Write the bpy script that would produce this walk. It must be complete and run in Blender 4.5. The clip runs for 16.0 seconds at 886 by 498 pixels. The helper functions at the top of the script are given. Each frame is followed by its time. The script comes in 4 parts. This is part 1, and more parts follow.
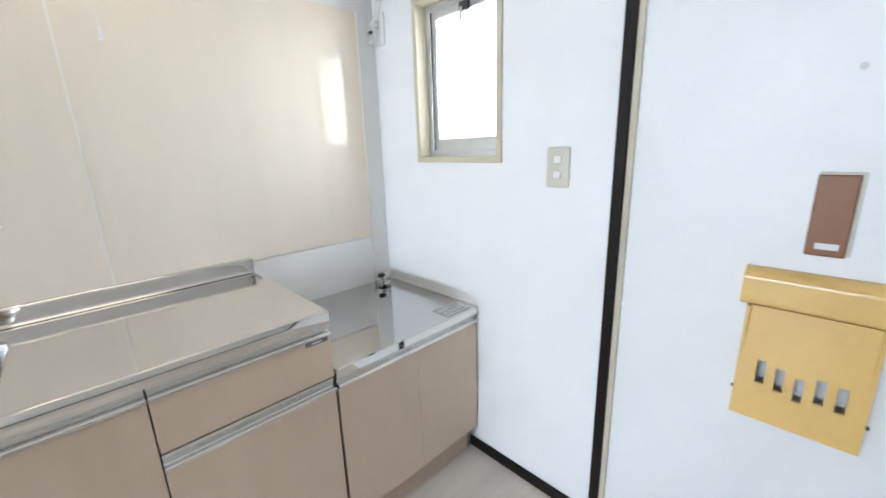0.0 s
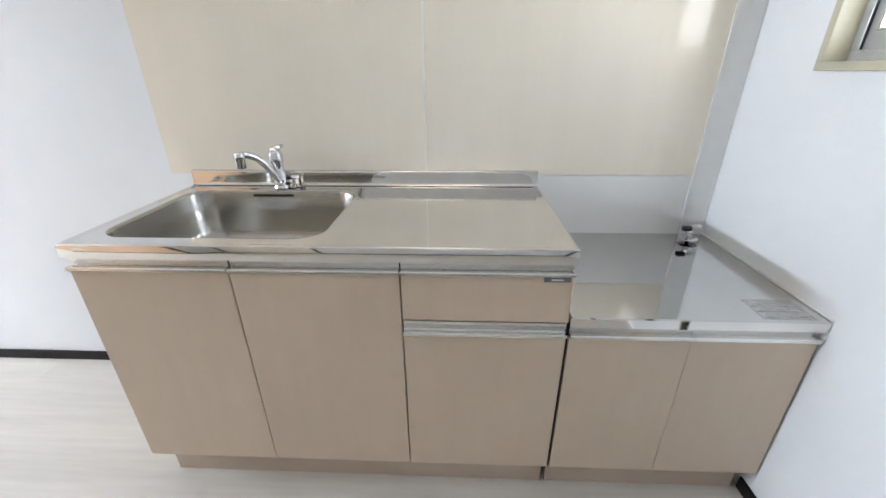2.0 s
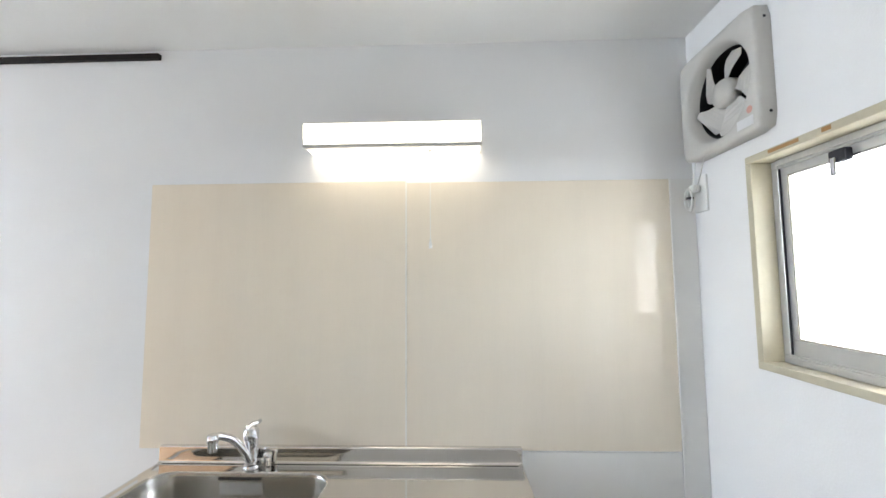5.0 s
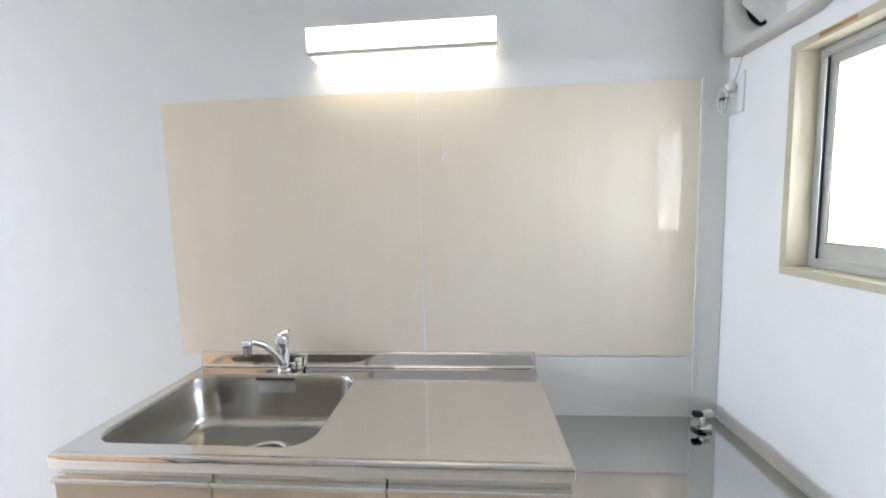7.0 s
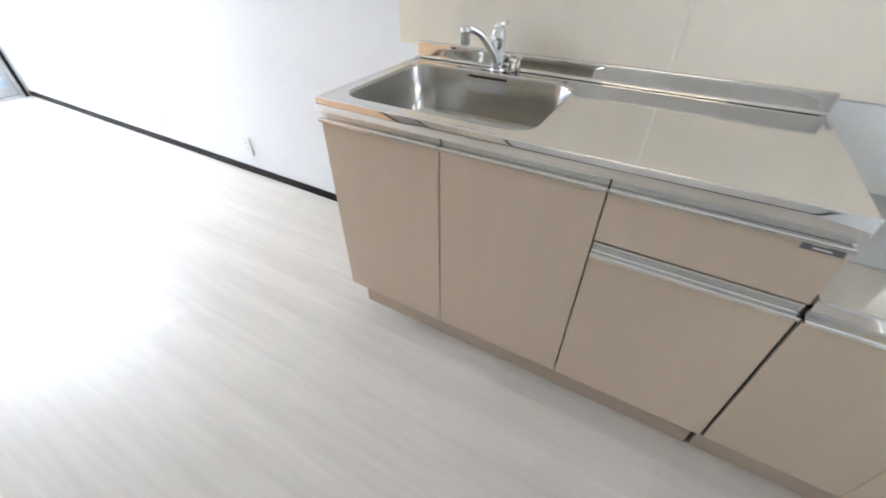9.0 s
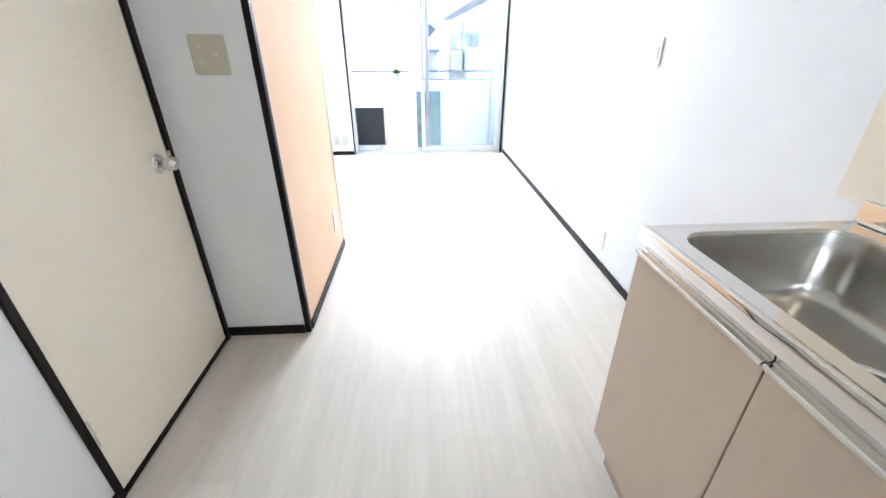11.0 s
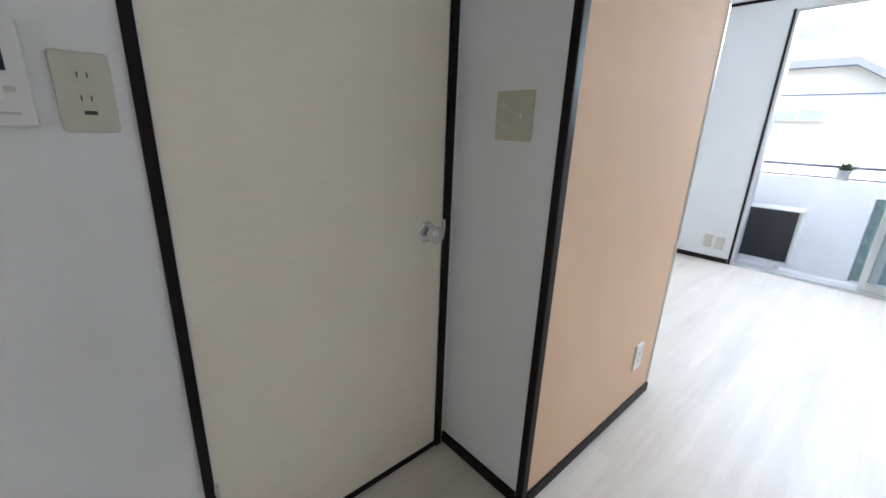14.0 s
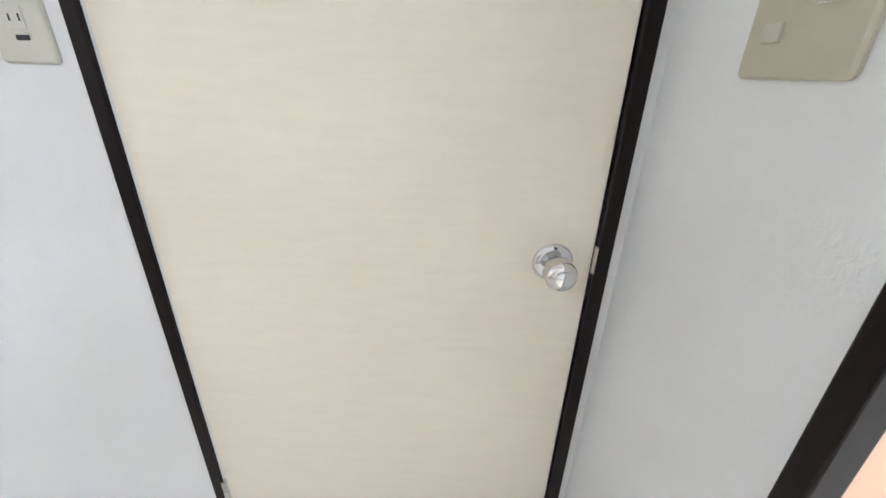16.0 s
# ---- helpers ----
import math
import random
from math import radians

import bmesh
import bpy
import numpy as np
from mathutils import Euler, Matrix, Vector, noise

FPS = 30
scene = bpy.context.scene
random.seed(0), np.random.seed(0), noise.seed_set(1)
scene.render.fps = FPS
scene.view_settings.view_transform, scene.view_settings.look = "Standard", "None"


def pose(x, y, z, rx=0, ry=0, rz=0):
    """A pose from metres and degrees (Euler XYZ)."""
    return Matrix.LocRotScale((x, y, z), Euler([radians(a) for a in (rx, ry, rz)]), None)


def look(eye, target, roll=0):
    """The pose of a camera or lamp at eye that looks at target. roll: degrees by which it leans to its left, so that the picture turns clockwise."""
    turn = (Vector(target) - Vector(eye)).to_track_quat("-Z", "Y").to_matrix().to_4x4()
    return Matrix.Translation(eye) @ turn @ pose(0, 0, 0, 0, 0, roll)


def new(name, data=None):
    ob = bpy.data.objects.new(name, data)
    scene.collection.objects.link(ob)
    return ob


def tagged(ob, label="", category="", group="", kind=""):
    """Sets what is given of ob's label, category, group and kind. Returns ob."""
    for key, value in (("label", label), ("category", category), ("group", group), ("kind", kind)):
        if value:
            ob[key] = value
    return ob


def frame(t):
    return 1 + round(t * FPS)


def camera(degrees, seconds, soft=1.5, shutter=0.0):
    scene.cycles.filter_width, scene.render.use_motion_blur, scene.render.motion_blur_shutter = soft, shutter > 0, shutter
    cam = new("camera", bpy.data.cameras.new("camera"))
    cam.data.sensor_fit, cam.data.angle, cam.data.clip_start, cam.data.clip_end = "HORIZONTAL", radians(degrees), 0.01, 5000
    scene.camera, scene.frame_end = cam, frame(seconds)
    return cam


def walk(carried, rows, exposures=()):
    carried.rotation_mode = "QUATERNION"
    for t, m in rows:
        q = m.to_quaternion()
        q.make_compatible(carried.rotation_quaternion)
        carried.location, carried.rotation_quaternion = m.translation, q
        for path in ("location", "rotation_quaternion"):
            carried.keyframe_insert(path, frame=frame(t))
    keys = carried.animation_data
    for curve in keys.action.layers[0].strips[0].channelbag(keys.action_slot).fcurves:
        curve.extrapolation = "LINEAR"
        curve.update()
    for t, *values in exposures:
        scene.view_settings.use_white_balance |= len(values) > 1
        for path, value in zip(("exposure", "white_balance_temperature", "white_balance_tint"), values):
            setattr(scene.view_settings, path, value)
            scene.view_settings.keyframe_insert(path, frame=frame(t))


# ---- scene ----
cam = camera(96.9, 16.0, shutter=0.12)
PATH = [
    (0, (-1.049, -1.452, 1.216), (0.297, -0.06, 0.718), -1.8),
    (0.5, (-0.996, -1.367, 1.208), (-0.332, 0.419, 0.6), -3.4),
    (1, (-0.888, -1.361, 1.204), (-0.817, 0.538, 0.58), -1.4),
    (1.5, (-0.872, -1.355, 1.184), (-0.954, 0.489, 0.414), -2.9),
    (2, (-0.867, -1.339, 1.171), (-0.947, 0.48, 0.342), -0.4),
    (2.5, (-0.859, -1.333, 1.164), (-0.962, 0.472, 0.308), -2.0),
    (3, (-0.848, -1.33, 1.16), (-0.934, 0.468, 0.289), -2.4),
    (3.5, (-0.838, -1.326, 1.173), (-0.928, 0.477, 0.311), -2.9),
    (4, (-0.814, -1.318, 1.358), (-0.888, 0.659, 1.067), -0.6),
    (4.5, (-0.816, -1.336, 1.409), (-0.882, 0.662, 1.468), -0.5),
    (4.7, (-0.812, -1.342, 1.408), (-0.875, 0.651, 1.562), -0.4),
    (6.8, (-0.815, -1.342, 1.384), (-0.938, 0.653, 1.401), -1.2),
    (7, (-0.802, -1.334, 1.349), (-0.962, 0.65, 1.157), -1.5),
    (7.5, (-0.796, -1.316, 1.277), (-0.937, 0.591, 0.689), -2.8),
    (8, (-0.803, -1.32, 1.227), (-0.981, 0.465, 0.343), -4.0),
    (8.5, (-0.777, -1.333, 1.162), (-1.063, 0.352, 0.123), -0.1),
    (9, (-0.947, -1.326, 1.161), (-1.721, 0.024, -0.094), 0.0),
    (9.5, (-1.06, -1.236, 1.132), (-2.156, -0.234, -0.208), 5.1),
    (10, (-1.142, -1.124, 1.161), (-2.619, -0.574, -0.07), 0.6),
    (10.2, (-1.117, -1.129, 1.177), (-2.681, -0.719, -0.001), -0.7),
    (12.3, (-0.874, -0.919, 1.171), (-2.806, -1.127, 0.7), 1.9),
    (12.5, (-0.916, -0.928, 1.164), (-2.844, -1.227, 0.724), 0.5),
    (13, (-1.157, -0.981, 1.165), (-2.993, -1.622, 0.697), 0.9),
    (13.5, (-1.393, -1.033, 1.123), (-3.063, -1.965, 0.54), 1.5),
    (14, (-1.647, -1.086, 1.129), (-2.933, -2.501, 0.542), 2.3),
    (14.5, (-1.878, -1.199, 1.115), (-2.895, -2.813, 0.516), 3.7),
    (15, (-1.976, -1.306, 1.105), (-2.741, -3.015, 0.402), 3.1),
    (15.5, (-2.127, -1.332, 1.098), (-2.384, -3.14, 0.281), 4.1),
    (16, (-2.19, -1.398, 1.102), (-2.223, -3.226, 0.29), 1.6),
]
EXPOSURES = [(t, e - 2.585, 7500 if 4.2 <= t < 7.0 else 7250, 14) for t, e in ((0, 7.12), (1.0, 7.05), (3.5, 6.98), (4.0, 6.98), (4.5, 6.95), (6.5, 6.95), (7.0, 6.93), (8.0, 6.95), (9.0, 7.07), (10.2, 7.25), (12.3, 6.9), (13.0, 6.5), (13.5, 6.24), (14.0, 6.12), (14.5, 6.16), (15.0, 6.68), (15.5, 7.2), (16.0, 7.45))]
walk(cam, [(t, look(eye, target, roll)) for t, eye, target, roll in PATH], EXPOSURES)

# ---------------- light ----------------
world = bpy.data.worlds.new("sky")
scene.world = world
world.use_nodes = True
wn = world.node_tree
sky = wn.nodes.new("ShaderNodeTexSky")
sky.sky_type = "NISHITA"
sky.sun_disc = False
sky.sun_elevation = radians(53)
sky.sun_rotation = radians(18)
sky.dust_density = 1.0
wn.nodes["Background"].inputs["Strength"].default_value = 0.085
wn.links.new(sky.outputs["Color"], wn.nodes["Background"].inputs["Color"])

sun = new("sun", bpy.data.lights.new("sun", "SUN"))
sun.data.energy = 3.0
sun.data.angle = radians(0.6)
sun.data.color = (1.0, 0.95, 0.88)
# high sun along the facade: it reaches the houses opposite, not the rooms
sun.matrix_world = look((2.0, 6.0, 8.5), (0.0, 0.0, 0.0))

# added area lamp under the balcony soffit, boosting the sky light into the room
skylight = new("balcony_sky_fill", bpy.data.lights.new("balcony_sky_fill", "AREA"))
skylight.data.shape, skylight.data.size, skylight.data.size_y = "RECTANGLE", 1.75, 0.20
skylight.data.energy = 13.0
skylight.data.color = (0.63, 0.785, 1.0)
skylight.matrix_world = look((-6.33, -0.97, 2.08), (-5.43, -0.97, 2.06), 0)

# added area lamp for sky light in the kitchen window's opening, outside its frosted pane
sidelight = new("kitchen_sky_fill", bpy.data.lights.new("kitchen_sky_fill", "AREA"))
sidelight.data.shape, sidelight.data.size, sidelight.data.size_y = "RECTANGLE", 0.32, 0.48
sidelight.data.energy = 0.18
sidelight.data.color = (0.70, 0.83, 1.0)
sidelight.matrix_world = look((0.135, -0.452, 1.45), (-1.0, -0.452, 1.45), 0)


# ---------------- materials ----------------
def mat(name, color, rough=0.5, metal=0.0, vary=0.06, scale=6.0, fine=90.0, bump=0.02, stretch=(1, 1, 1), coat=0.0, per_piece=0.0,
        spec=0.5, rough_vary=0.08):
    """A surface with soft blotches, fine grain and a slight relief."""
    m = bpy.data.materials.new(name)
    m.use_nodes = True
    nt = m.node_tree
    n, l = nt.nodes, nt.links
    b = n["Principled BSDF"]
    b.inputs["Metallic"].default_value = metal
    b.inputs["Specular IOR Level"].default_value = spec
    b.inputs["Coat Weight"].default_value = coat
    b.inputs["Coat Roughness"].default_value = 0.08
    tc = n.new("ShaderNodeTexCoord")
    mp = n.new("ShaderNodeMapping")
    mp.inputs["Scale"].default_value = stretch
    geo = n.new("ShaderNodeNewGeometry")
    l.new(geo.outputs["Position"], mp.inputs["Vector"])
    big = n.new("ShaderNodeTexNoise")
    big.inputs["Scale"].default_value = scale
    big.inputs["Detail"].default_value = 3
    small = n.new("ShaderNodeTexNoise")
    small.inputs["Scale"].default_value = fine
    small.inputs["Detail"].default_value = 4
    l.new(mp.outputs["Vector"], big.inputs["Vector"])
    l.new(mp.outputs["Vector"], small.inputs["Vector"])
    add = n.new("ShaderNodeMath")
    add.operation = "MULTIPLY_ADD"
    l.new(small.outputs["Fac"], add.inputs[0])
    add.inputs[1].default_value = 0.5
    l.new(big.outputs["Fac"], add.inputs[2])
    rng = n.new("ShaderNodeMapRange")
    rng.inputs["From Min"].default_value = 0.35
    rng.inputs["From Max"].default_value = 1.15
    rng.inputs["To Min"].default_value = 1 - vary
    rng.inputs["To Max"].default_value = 1 + vary
    l.new(add.outputs[0], rng.inputs["Value"])
    value = rng.outputs["Result"]
    if per_piece:
        info = n.new("ShaderNodeObjectInfo")
        r2 = n.new("ShaderNodeMapRange")
        r2.inputs["To Min"].default_value = 1 - per_piece
        r2.inputs["To Max"].default_value = 1 + per_piece
        l.new(info.outputs["Random"], r2.inputs["Value"])
        mul = n.new("ShaderNodeMath")
        mul.operation = "MULTIPLY"
        l.new(value, mul.inputs[0])
        l.new(r2.outputs["Result"], mul.inputs[1])
        value = mul.outputs[0]
    hsv = n.new("ShaderNodeHueSaturation")
    hsv.inputs["Color"].default_value = (*color, 1)
    l.new(value, hsv.inputs["Value"])
    l.new(hsv.outputs["Color"], b.inputs["Base Color"])
    rr = n.new("ShaderNodeMapRange")
    rr.inputs["To Min"].default_value = max(0.02, rough - rough_vary)
    rr.inputs["To Max"].default_value = min(1, rough + rough_vary)
    l.new(big.outputs["Fac"], rr.inputs["Value"])
    l.new(rr.outputs["Result"], b.inputs["Roughness"])
    if bump:
        bp = n.new("ShaderNodeBump")
        bp.inputs["Strength"].default_value = bump
        bp.inputs["Distance"].default_value = 0.01
        l.new(small.outputs["Fac"], bp.inputs["Height"])
        l.new(bp.outputs["Normal"], b.inputs["Normal"])
    return m


def glass(name, color=(1, 1, 1), rough=0.0, ior=1.45):
    m = bpy.data.materials.new(name)
    m.use_nodes = True
    b = m.node_tree.nodes["Principled BSDF"]
    b.inputs["Base Color"].default_value = (*color, 1)
    b.inputs["Transmission Weight"].default_value = 1
    b.inputs["Roughness"].default_value = rough
    b.inputs["IOR"].default_value = ior
    return m


def glow(name, color, strength):
    m = bpy.data.materials.new(name)
    m.use_nodes = True
    b = m.node_tree.nodes["Principled BSDF"]
    b.inputs["Base Color"].default_value = (0.8, 0.8, 0.8, 1)
    b.inputs["Emission Color"].default_value = (*color, 1)
    b.inputs["Emission Strength"].default_value = strength
    return m


WALLPAPER = mat("white_wallpaper", (0.80, 0.80, 0.795), 0.75, vary=0.02, scale=2.5, fine=170, bump=0.06)
ORANGE = mat("orange_wallpaper", (0.82, 0.55, 0.37), 0.8, spec=0.2, vary=0.03, scale=3, fine=140, bump=0.03)
CEILING = mat("ceiling_paper", (0.83, 0.83, 0.81), 0.85, vary=0.02, scale=2, fine=120, bump=0.1)
PLANK = mat("whitewashed_plank", (0.63, 0.57, 0.50), 0.42, vary=0.15, scale=1.2, fine=6.0, bump=0.015, stretch=(0.7, 9, 1), per_piece=0.035,
            spec=0.28, rough_vary=0.06)
SUBFLOOR = mat("floor_joint", (0.62, 0.56, 0.49), 0.6)
DARKWOOD = mat("dark_stained_trim", (0.012, 0.008, 0.007), 0.45, spec=0.16, vary=0.3, scale=8, fine=60, bump=0.008, stretch=(4, 4, 0.6))
DARKWOOD_X = mat("dark_stained_board", (0.014, 0.010, 0.009), 0.48, spec=0.16, vary=0.3, scale=8, fine=60, bump=0.008, stretch=(0.6, 4, 4))
DOORSKIN = mat("cream_door_skin", (0.88, 0.805, 0.675), 0.55, vary=0.032, scale=9, fine=40, bump=0.02, stretch=(1.3, 1, 9))
CABINET = mat("beige_cabinet_film", (0.66, 0.522, 0.398), 0.36, vary=0.035, scale=5, fine=60, bump=0.008, stretch=(5, 5, 0.5))
CABINET_BODY = mat("beige_carcass", (0.55, 0.43, 0.335), 0.5, vary=0.04)
PANEL = mat("cream_splash_panel", (0.83, 0.745, 0.62), 0.02, vary=0.03, scale=2, fine=30, bump=0.0003, stretch=(6, 1, 0.3), spec=0.5, rough_vary=0.012)
WHITEPANEL = mat("white_splash_panel", (0.82, 0.81, 0.78), 0.10, vary=0.02, scale=2, fine=30, bump=0.001, rough_vary=0.03)
SEAM = mat("pale_joint_strip", (0.84, 0.82, 0.76), 0.35, vary=0.03)
STEEL = mat("brushed_stainless_steel", (0.77, 0.755, 0.735), 0.075, 1.0, vary=0.02, scale=7, fine=40, bump=0.0006, stretch=(0.5, 14, 14), rough_vary=0.02)
BOWLSTEEL = mat("satin_stainless_steel", (0.50, 0.485, 0.455), 0.22, 1.0, vary=0.04, scale=5, fine=110, bump=0.0015, rough_vary=0.04)
POLISHED = mat("polished_stainless_steel", (0.76, 0.74, 0.71), 0.05, 1.0, vary=0.02, scale=4, fine=60, bump=0.0003, stretch=(0.3, 20, 20), rough_vary=0.01)
GASSTEEL = mat("smooth_stainless_steel", (0.60, 0.60, 0.59), 0.06, 1.0, vary=0.03, scale=5, fine=60, bump=0.001, rough_vary=0.02)
CHROME = mat("chrome", (0.75, 0.75, 0.76), 0.06, 1.0, vary=0.02, bump=0, rough_vary=0.02)
ALU = mat("anodised_aluminium", (0.76, 0.75, 0.73), 0.17, 1.0, vary=0.05, scale=5, fine=80, bump=0.01, stretch=(0.4, 20, 20), rough_vary=0.05)
SASH = mat("silver_window_aluminium", (0.58, 0.59, 0.59), 0.34, 0.6, vary=0.06, scale=9, fine=90, bump=0.02)
CREAMWOOD = mat("cream_painted_wood", (0.52, 0.475, 0.355), 0.5, vary=0.08, scale=14, fine=80, bump=0.05)
GREYRAIL = mat("dark_grey_rail_film", (0.055, 0.055, 0.062), 0.6, spec=0.12, vary=0.08, scale=5, fine=60, stretch=(0.4, 6, 6))
SCUFF = mat("bare_brown_wood", (0.36, 0.19, 0.07), 0.6, vary=0.2, scale=30, fine=120, bump=0.05)
WHITEPLASTIC = mat("white_plastic", (0.78, 0.78, 0.75), 0.35, vary=0.02, bump=0.004)
GREYPLASTIC = mat("pale_grey_fan_plastic", (0.56, 0.545, 0.51), 0.42, vary=0.06, scale=8, bump=0.01)
AGEDPLASTIC = mat("aged_ivory_plastic", (0.58, 0.56, 0.48), 0.40, vary=0.04, bump=0.005)
SWITCHPLASTIC = mat("aged_khaki_plastic", (0.54, 0.50, 0.39), 0.40, vary=0.05, bump=0.006)
BLACK = mat("black_plastic", (0.012, 0.012, 0.013), 0.4, vary=0.1)
# near-black colour that stands in for shade inside gaps and the overflow slot
GAPSHADE = mat("painted_gap_shade", (0.022, 0.018, 0.015), 0.8)
PRINT = mat("grey_print", (0.18, 0.18, 0.19), 0.6)
REDPRINT = mat("red_print", (0.60, 0.30, 0.25), 0.5)
STICKER = mat("clear_white_sticker", (0.72, 0.72, 0.72), 0.3, bump=0)
STICKER_FILM = mat("clear_sticker_film", (0.85, 0.85, 0.85), 0.15, bump=0)
STICKER_FILM.node_tree.nodes["Principled BSDF"].inputs["Alpha"].default_value = 0.14
SCREEN = mat("dark_blue_screen", (0.010, 0.014, 0.045), 0.12, bump=0, coat=0.6)
YELLOWED = mat("yellowed_plastic", (0.68, 0.44, 0.155), 0.24, vary=0.07, scale=9, bump=0.01)
BROWNPLATE = mat("brown_plastic", (0.22, 0.085, 0.035), 0.40, vary=0.06, bump=0.01)
DOORPAINT = mat("white_door_paint", (0.74, 0.745, 0.74), 0.45, vary=0.03, scale=3, fine=90, bump=0.02)
CONCRETE = mat("pale_balcony_coating", (0.74, 0.73, 0.74), 0.75, vary=0.08, scale=3, fine=60, bump=0.15)
STUCCO = mat("pale_stucco", (0.66, 0.65, 0.62), 0.85, vary=0.06, scale=0.8, fine=20, bump=0.15)
ROOFTILE = mat("grey_roofing", (0.40, 0.42, 0.46), 0.7, vary=0.12, scale=2, fine=20, bump=0.2)
EAVE = mat("blue_grey_eave", (0.15, 0.18, 0.25), 0.6, vary=0.1)
FINS = mat("dark_condenser_fins", (0.045, 0.047, 0.05), 0.45, 0.4, vary=0.2, scale=4, fine=60)
ACBODY = mat("ivory_sheet_metal", (0.66, 0.65, 0.60), 0.45, vary=0.04)
EARTH = mat("asphalt_and_yards", (0.11, 0.11, 0.10), 0.9, vary=0.3, scale=0.2, fine=4)
LEAF = mat("green_leaves", (0.06, 0.11, 0.045), 0.6, vary=0.3, scale=9)
BARK = mat("grey_bark", (0.16, 0.12, 0.09), 0.9, vary=0.2)
CLEAR = glass("clear_glass", (0.80, 0.87, 0.93))
# opaque far panes; the blue base colour paints the sky's reflection
SKYPANE = mat("painted_sky_pane", (0.20, 0.27, 0.36), 0.10, vary=0.1, bump=0)
FROSTED = glass("frosted_glass", (0.97, 0.98, 0.98), 0.45)
GREENGLASS = mat("green_wired_glass", (0.20, 0.30, 0.27), 0.25, vary=0.3, scale=14, fine=60, bump=0.2)
DIFFUSER = glow("lit_diffuser", (1.0, 0.985, 0.89), 0.23)
REDLAMP = glow("pilot_lamp", (1.0, 0.1, 0.05), 0.03)


# ---------------- mesh helpers ----------------
def thing(name, at, label, category="", group="", kind=""):
    e = new(name)
    e.location = at
    e["at"] = at
    e.empty_display_size = 0.05
    return tagged(e, label, category, group, kind)


def base_of(ob):
    v = Vector((0, 0, 0))
    while ob is not None:
        v = v + ob.location
        ob = ob.parent
    return v


def part(name, bm, material, parent=None, label="", smooth=False, at=None):
    """One mesh from a bmesh that is drawn in world metres; at: its origin."""
    bmesh.ops.recalc_face_normals(bm, faces=bm.faces[:])
    if at is None:
        at = base_of(parent) if parent is not None else Vector((0, 0, 0))
    at = Vector(at)
    bmesh.ops.translate(bm, verts=bm.verts[:], vec=-at)
    me = bpy.data.meshes.new(name)
    bm.to_mesh(me)
    bm.free()
    me.materials.append(material)
    if smooth:
        for p in me.polygons:
            p.use_smooth = True
    ob = new(name, me)
    if parent is not None:
        ob.parent = parent
        ob.location = at - base_of(parent)
    else:
        ob.location = at
    if label:
        ob["label"] = label
    return ob


def box(x0, x1, y0, y1, z0, z1, r=0.0, seg=2, bm=None):
    bm2 = bmesh.new()
    bmesh.ops.create_cube(bm2, size=1)
    for v in bm2.verts:
        v.co = Vector(((x0 + x1) / 2 + v.co.x * (x1 - x0), (y0 + y1) / 2 + v.co.y * (y1 - y0), (z0 + z1) / 2 + v.co.z * (z1 - z0)))
    if r:
        bmesh.ops.bevel(bm2, geom=bm2.edges[:], offset=r, segments=seg, profile=0.5, affect="EDGES")
    return merge(bm, bm2)


def merge(bm, other):
    if bm is None:
        return other
    me = bpy.data.meshes.new("tmp")
    other.to_mesh(me)
    other.free()
    bm.from_mesh(me)
    bpy.data.meshes.remove(me)
    return bm


def loft(rings, cap0=False, cap1=False, closed=True, bm=None):
    bm2 = bmesh.new()
    vs = [[bm2.verts.new(p) for p in ring] for ring in rings]
    n = len(rings[0])
    for a, b in zip(vs, vs[1:]):
        for i in range(n if closed else n - 1):
            bm2.faces.new((a[i], a[(i + 1) % n], b[(i + 1) % n], b[i]))
    if cap0:
        bm2.faces.new(vs[0])
    if cap1:
        bm2.faces.new(vs[-1])
    return merge(bm, bm2)


def rect_ring(x0, x1, y0, y1, r, z, n=6):
    pts = []
    for cx, cy, a0 in ((x1 - r, y1 - r, 0), (x0 + r, y1 - r, 90), (x0 + r, y0 + r, 180), (x1 - r, y0 + r, 270)):
        for i in range(n + 1):
            a = radians(a0 + 90 * i / n)
            pts.append(Vector((cx + r * math.cos(a), cy + r * math.sin(a), z)))
    return pts


def turned(profile, centre, axis=(0, 0, 1), n=24, bm=None, cap0=True, cap1=True):
    """A turned body: profile of (radius, height along the axis)."""
    q = Vector((0, 0, 1)).rotation_difference(Vector(axis))
    rings = []
    for r, h in profile:
        rings.append([Vector(centre) + q @ Vector((r * math.cos(2 * math.pi * i / n), r * math.sin(2 * math.pi * i / n), h)) for i in range(n)])
    return loft(rings, cap0, cap1, bm=bm)


def tube(points, radii, n=12, bm=None):
    """A bent pipe through the points."""
    pts = [Vector(p) for p in points]
    if not isinstance(radii, (list, tuple)):
        radii = [radii] * len(pts)
    rings = []
    ref = Vector((0.13, 0.37, 0.92))
    for i, p in enumerate(pts):
        d = (pts[min(i + 1, len(pts) - 1)] - pts[max(i - 1, 0)]).normalized()
        u = d.cross(ref).normalized()
        v = d.cross(u).normalized()
        rings.append([p + radii[i] * (math.cos(2 * math.pi * k / n) * u + math.sin(2 * math.pi * k / n) * v) for k in range(n)])
    return loft(rings, True, True, bm=bm)


